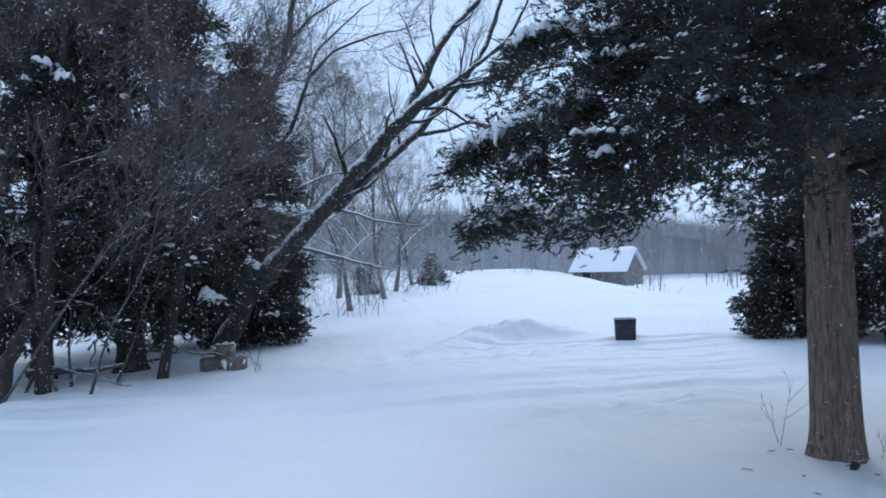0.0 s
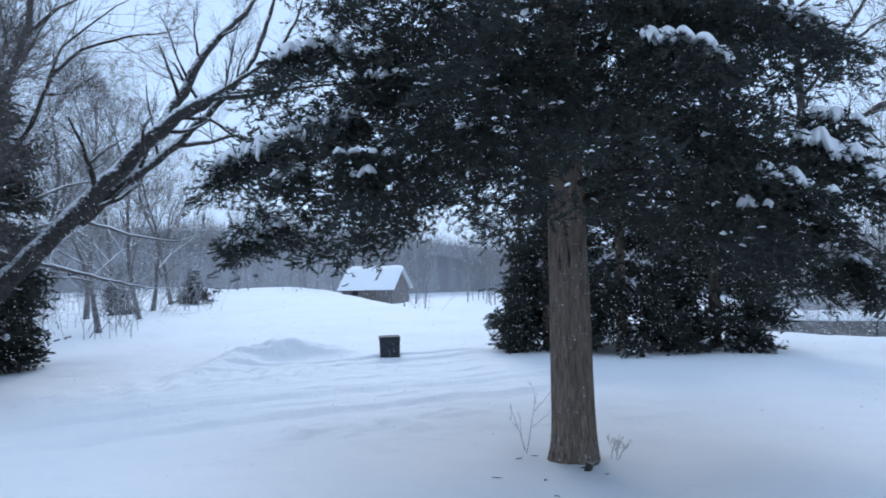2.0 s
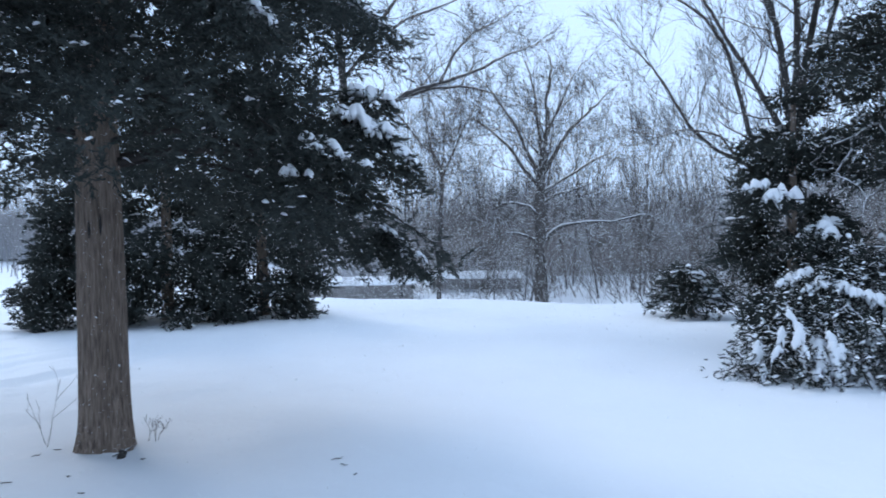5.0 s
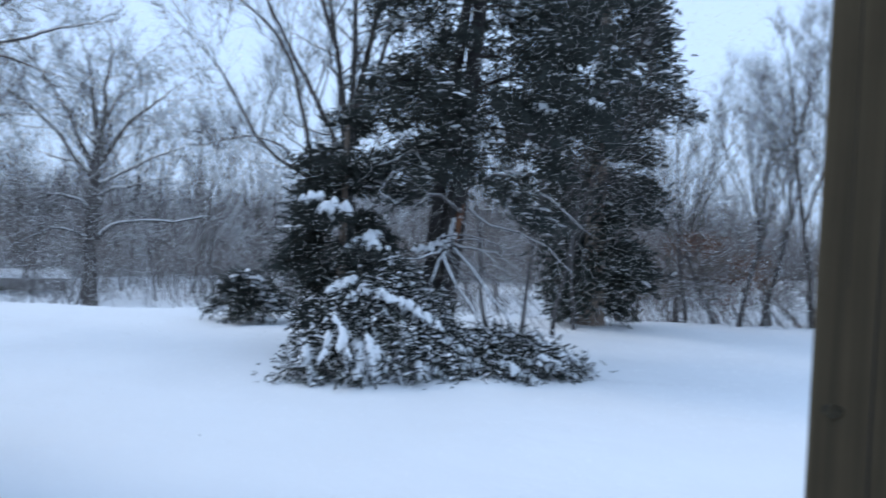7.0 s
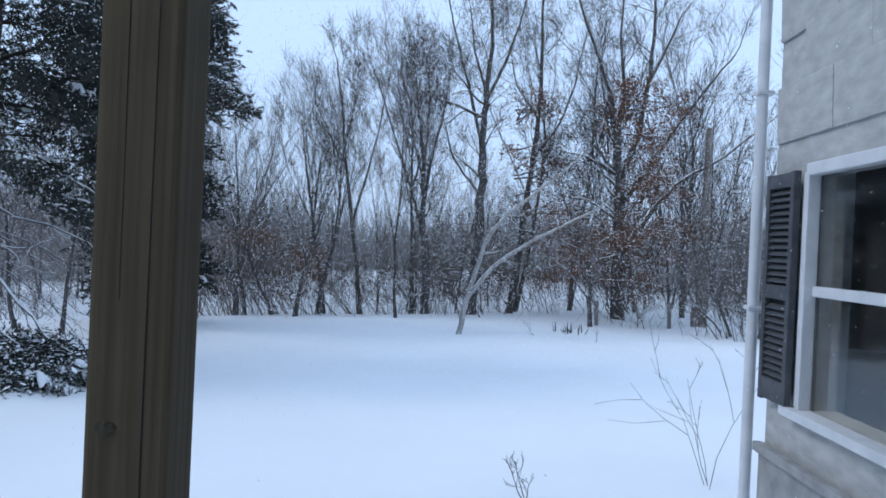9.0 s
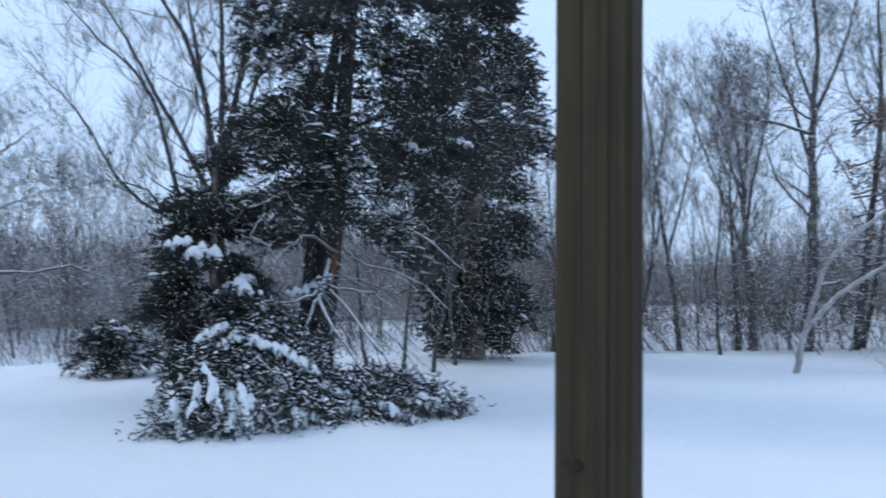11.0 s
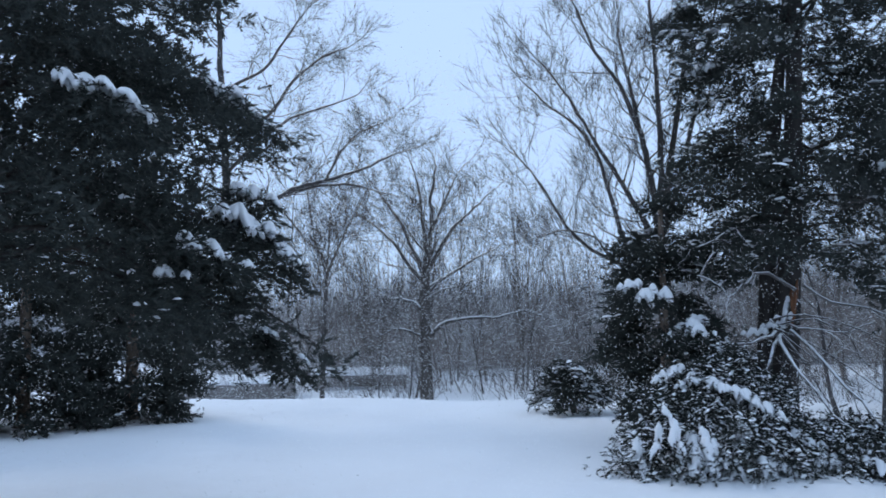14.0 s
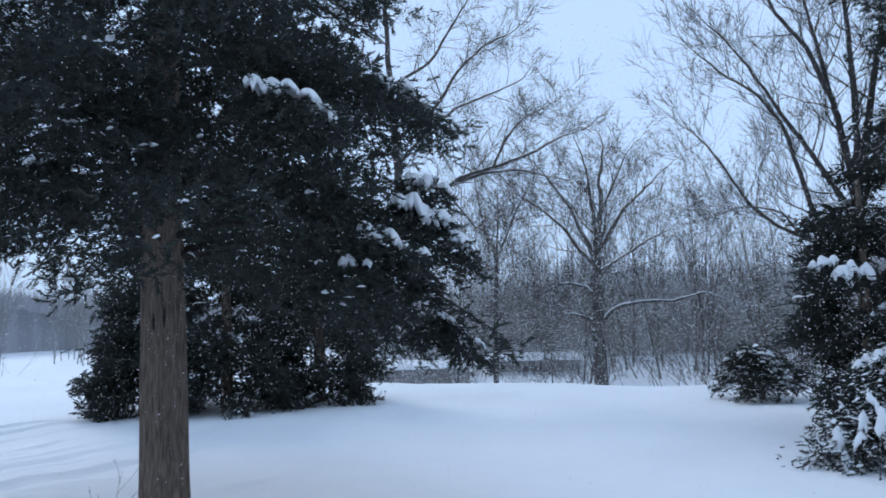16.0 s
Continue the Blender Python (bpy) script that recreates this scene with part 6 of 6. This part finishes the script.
def make_unseen_porch():
    """Unseen roof and floor of a porch on which the camera stands, between the house wall and the post."""
    ob = thing("porch", 3.695, -3.80, 0.0, "unseen wooden porch along the house, its board roof added for shade", "porch", kind="structure", turn=149)
    # roof added out of view to shade the post and the nearest snow
    part("roof", box((6.6, 2.32, 0.14), (6.35, -1.20, 3.72), 0.01), [POLE_WOOD], ob)
    part("beam", box((6.5, 0.09, 0.16), (6.35, -2.06, 3.56), 0.006), [POST_WOOD], ob)
    for k in range(15):
        part("floor_board", box((6.5, 0.138, 0.03), (6.35, -0.10 - 0.142 * k, 0.42), 0.004), [OLD_WOOD], ob)
    part("rim_joist", box((6.5, 0.04, 0.40), (6.35, -2.15, 0.20), 0.004), [OLD_WOOD], ob)


make_unseen_porch()


def make_house():
    cx, cy = 3.695, -3.80
    ob = thing("house", cx, cy, -0.2, "house corner clad in pale grey shingle siding", "house", kind="structure", turn=149)
    # local x runs along the wall from the corner, local -y looks out to the yard
    length, deep, high, foot = 11.0, 7.0, 4.6, 1.32
    s0, s1, w0, w1 = 0.42, 1.28, 1.60, 2.74          # window opening along the wall and in height
    bm = bmesh.new()
    box((length, 0.18, foot), (length / 2, 0.09, foot / 2), bm=bm)
    box((0.18, deep - 0.2, foot), (0.09, deep / 2 + 0.1, foot / 2), bm=bm)
    part("foundation", bm, [CONCRETE], ob, "grey concrete foundation")
    bm = bmesh.new()
    for a, c, lo, hi in ((0, s0, foot, high), (s1, length, foot, high), (s0, s1, foot, w0), (s0, s1, w1, high)):
        box((c - a, 0.16, hi - lo), ((a + c) / 2, 0.11, (lo + hi) / 2), bm=bm)
    box((0.16, deep - 0.2, high - foot), (0.10, deep / 2 + 0.1, (foot + high) / 2), bm=bm)
    box((length, 0.16, high), (length / 2, deep + 0.05, high / 2), bm=bm)
    box((0.16, deep - 0.2, high), (length - 0.08, deep / 2 + 0.1, high / 2), bm=bm)
    part("wall", bm, [SIDING], ob)
    roof = part("roof", snow_roof(length, deep, 1.8, 0.2, 0.1), [CLUMP_SNOW], ob, "snow-covered roof")
    roof.location = (length / 2, deep / 2 + 0.05, high)
    part("sill", box((s1 - s0 + 0.20, 0.10, 0.045), ((s0 + s1) / 2, 0.0, w0 - 0.02), 0.006), [WHITE_PAINT], ob)
    win = part("window", box((0.05, 0.06, w1 - w0), (s0 + 0.005, 0.02, (w0 + w1) / 2), 0.006), [WHITE_PAINT], ob, "white framed window")
    part("frame", box((0.05, 0.06, w1 - w0), (s1 - 0.005, 0.02, (w0 + w1) / 2), 0.006), [WHITE_PAINT], win)
    part("frame", box((s1 - s0, 0.06, 0.06), ((s0 + s1) / 2, 0.02, w1 + 0.01), 0.006), [WHITE_PAINT], win)
    part("frame", box((s1 - s0 - 0.06, 0.04, 0.05), ((s0 + s1) / 2, 0.05, (w0 + w1) / 2), 0.006), [WHITE_PAINT], win)
    for lo, hi in ((w0, (w0 + w1) / 2 - 0.025), ((w0 + w1) / 2 + 0.025, w1 - 0.02)):
        pane = part("pane", box((s1 - s0 - 0.04, 0.006, hi - lo), ((s0 + s1) / 2, 0.06, (lo + hi) / 2)), [GLASS], win)
        pane.visible_shadow = False
    # near-black sheet behind the panes paints the unlit room
    part("shade_sheet", box((s1 - s0 + 0.3, 0.02, w1 - w0 + 0.3), ((s0 + s1) / 2, 0.32, (w0 + w1) / 2)), [SHADE_BLACK], win)
    for a in (0.06, s1 + 0.05):
        sh = part("shutter", box((0.04, 0.035, w1 - w0 + 0.02), (a + 0.02, -0.03, (w0 + w1) / 2), 0.004), [SHUTTER_PAINT], ob, "dark grey louvred shutter")
        part("stile", box((0.04, 0.035, w1 - w0 + 0.02), (a + 0.30, -0.03, (w0 + w1) / 2), 0.004), [SHUTTER_PAINT], sh)
        for zc, hh in ((w0 + 0.055, 0.11), ((w0 + w1) / 2 - 0.02, 0.07), (w1 - 0.03, 0.07)):
            part("rail", box((0.24, 0.033, hh), (a + 0.16, -0.03, zc), 0.003), [SHUTTER_PAINT], sh)
        slat = box((0.24, 0.034, 0.008), (0, 0, 0), 0.0, (38, 0, 0))
        first = part("slat", slat, [SHUTTER_PAINT], sh)
        z = w0 + 0.135
        first.location = (a + 0.16, -0.028, z)
        while z < w1 - 0.10:
            z += 0.034
            if abs(z - (w0 + w1) / 2 + 0.02) < 0.045:
                continue
            o = new("slat", first.data)
            o.parent = sh
            o.location = (a + 0.16, -0.028, z)
        # near-black sheet paints the shade between the slats
        part("shade_backing", box((0.24, 0.006, w1 - w0), (a + 0.16, -0.0115, (w0 + w1) / 2)), [SHADE_BLACK], sh)
    spout = Build()
    spout.tube([(-0.02, -0.06, 0.25), (-0.02, -0.06, 2.0), (-0.02, -0.06, high - 0.3), (-0.02, -0.06, high)], [0.030] * 4, 16)
    sp = part("downspout", spout, [WHITE_PAINT], ob, "white metal downspout")
    for zc in (0.9, 2.05, 3.2, 4.2):
        part("strap", box((0.072, 0.09, 0.022), (-0.02, -0.052, zc), 0.004), [WHITE_PAINT], sp)
    # shingles: one mesh, many pieces
    me = box((0.596, 0.011, 0.292), (0, 0, 0), 0.003)
    first = None
    for row in range(int((high - foot) / 0.27)):
        z = foot + 0.13 + 0.27 * row
        for col in range(10):
            a = 0.305 + 0.60 * col - (0.30 if row % 2 else 0.0)
            if a < 0.2 or (s0 - 0.33 < a < s1 + 0.33 and w0 - 0.16 < z < w1 + 0.16):
                continue
            if first is None:
                first = part("shingle", me, [SIDING], ob)
                o = first
            else:
                o = new("shingle", first.data)
                o.parent = ob
            o.location, o.rotation_euler = (a, 0.016, z), (radians(1.6), 0, radians(0.4 * math.sin(7 * a + 3 * z)))
    part("ledge", box((length, 0.05, 0.05), (length / 2, -0.012, foot + 0.0), 0.008), [CONCRETE], ob)


make_house()


# ---- small things in the snow ----
def weed(x, y, h, seed, label, stems=4, r=0.007, bark=DARK_BARK, lean=(0, 0), name="weed", kids=(3, 3, 4, 3, 2)):
    rng = np.random.RandomState(seed)
    ob = thing(name, x, y, gz(x, y) - 0.03, label, "weed")
    for _ in range(stems):
        lines = []
        grow(lines, rng, rng.normal(0, 0.05, 3) * (1, 1, 0), (lean[0] + rng.normal(0, 0.22), lean[1] + rng.normal(0, 0.22), 1), h * rng.uniform(0.5, 1.05), r, 2, 4, 0.15, (25, 55), kids, 0.14)
        b = Build()
        for q, w, lv in lines:
            b.tube(q, np.maximum(w, 0.0016), 4 if lv < 4 else 3)
        part("stem", b, [bark], ob)


weed(5.0, 7.35, 0.72, 501, "thin dry sapling twig beside the cedar trunk", 2, 0.0045, GREY_BARK, (-0.15, 0.1), "sapling_twig", (2, 2, 3, 1, 1))
weed(5.75, 6.7, 0.34, 502, "short dry grass stalks beside the cedar trunk", 3, 0.004, GREY_BARK)
weed(5.68, -5.78, 1.5, 503, "tall dry weed with bare stalks near the house", 4, 0.004, DARK_BARK, (-0.02, -0.30), kids=(1, 2, 2, 2, 1))
weed(6.15, -4.15, 0.4, 504, "dry weed poking from the snow", 3, 0.006, DARK_BARK)
weed(-0.9, 14.4, 0.45, 505, "dry grass stalks by the stacked logs", 4, 0.006, GREY_BARK)
weed(14.7, -12.6, 0.6, 506, "slanting dry stick in the snow", 1, 0.01, GREY_BARK, (-0.2, -0.9))
weed(15.6, -11.5, 0.7, 507, "slanting dry stick in the snow", 1, 0.008, GREY_BARK, (0.2, 0.6))


def make_yucca():
    x, y = 15.3, -12.2
    ob = thing("yucca", x, y, gz(x, y), "spiky yucca tuft poking from a mound of snow", "plant")
    rng = np.random.RandomState(511)
    for _ in range(22):
        a, tilt = rng.uniform(0, 6.28), rng.uniform(0.15, 1.1)
        d = np.array([math.cos(a) * math.sin(tilt), math.sin(a) * math.sin(tilt), math.cos(tilt)])
        s = np.array([-math.sin(a), math.cos(a), 0]) * 0.018
        p = np.array([rng.normal(0, 0.16), rng.normal(0, 0.16), -0.05])
        l = rng.uniform(0.16, 0.32)
        b = Build()
        b.add([p - s, p + s, p + d * l * 0.6 + s * 0.7, p + d * l * 0.6 - s * 0.7, p + d * l], [(0, 1, 2, 3)])
        b.add([p + d * l * 0.6 - s * 0.7, p + d * l * 0.6 + s * 0.7, p + d * l], [(0, 1, 2)])
        part("leaf", b, [CEDAR_LEAF], ob)


make_yucca()


def make_scraps():
    rng = np.random.RandomState(521)
    x, y = 5.19, 6.38
    ob = thing("wood_chunk", x, y, gz(x, y) - 0.02, "small broken chunk of dark wood on the snow", "wood chunk")
    part("chunk", box((0.075, 0.055, 0.10), (0, 0, 0.045), 0.015, (14, 22, 30)), [DARK_BARK], ob)
    b = Build()
    b.tube([(-0.09, 0, 0.06), (0, 0.01, 0.07), (0.13, 0.0, 0.10)], [0.008, 0.010, 0.004], 6)
    part("splinter", b, [DARK_BARK], ob)
    for sx, sy in ((5.9, 4.35), (6.0, 4.5), (5.0, 7.1), (4.5, 6.1), (4.15, 6.4), (5.2, 6.1), (4.3, 5.6), (5.75, 4.1), (4.75, 7.0)):
        o = thing("fallen_twig", sx, sy, gz(sx, sy), "dark broken twig lying on the snow", "twig", "fallen twigs", turn=rng.uniform(0, 360))
        b = Build()
        l = rng.uniform(0.025, 0.06)
        b.tube([(-l, 0, 0.008), (-l * 0.3, 0.012, 0.014), (l * 0.4, -0.008, 0.012), (l, 0.015, 0.02)], [0.003, 0.005, 0.005, 0.002], 6)
        part("twig", b, [DARK_BARK], o)


make_scraps()


# ---- snow in the air ----
def make_falling_snow():
    rng = np.random.RandomState(601)
    b = Build()
    for count, r0, r1, s0, s1, rise, last in ((2600, 2.5, 9.0, 0.003, 0.008, 0.3, 125), (45000, 3.0, 8.0, 0.0022, 0.0048, 0.45, 125), (100000, 8.0, 22.0, 0.0065, 0.0115, 0.3, 42), (60000, 8.0, 20.0, 0.006, 0.011, 0.3, 125), (210000, 19.0, 46.0, 0.0125, 0.0215, 0.15, 52)):
        a = np.radians(rng.uniform(-70, last, count))
        r = (r0**2.2 + rng.uniform(0, 1, count) * (r1**2.2 - r0**2.2)) ** (1 / 2.2)
        x, y = 0.9 + r * np.cos(a), r * np.sin(a)
        z = ground_z(x, y) + 0.05 + rng.uniform(0, 1, count) * (2.5 + rise * r)
        at = np.stack([x, y, z], 1)
        d, e = rng.normal(0, 1, (count, 3)), rng.normal(0, 1, (count, 3))
        d /= np.linalg.norm(d, axis=1)[:, None]
        e = np.cross(d, e)
        e /= np.linalg.norm(e, axis=1)[:, None]
        s = rng.uniform(s0, s1, (count, 1))
        v = np.stack([at + d * s, at - d * s * 0.5 + e * s * 0.85, at - d * s * 0.5 - e * s * 0.85], 1).reshape(-1, 3)
        b.add(v, np.arange(3 * count).reshape(-1, 3))
    ob = new("falling_snow", b.mesh("falling_snow", [FLAKE], smooth=False))
    tagged(ob, "snowflakes drifting through the air", "snowfall", kind="stuff")


make_falling_snow()
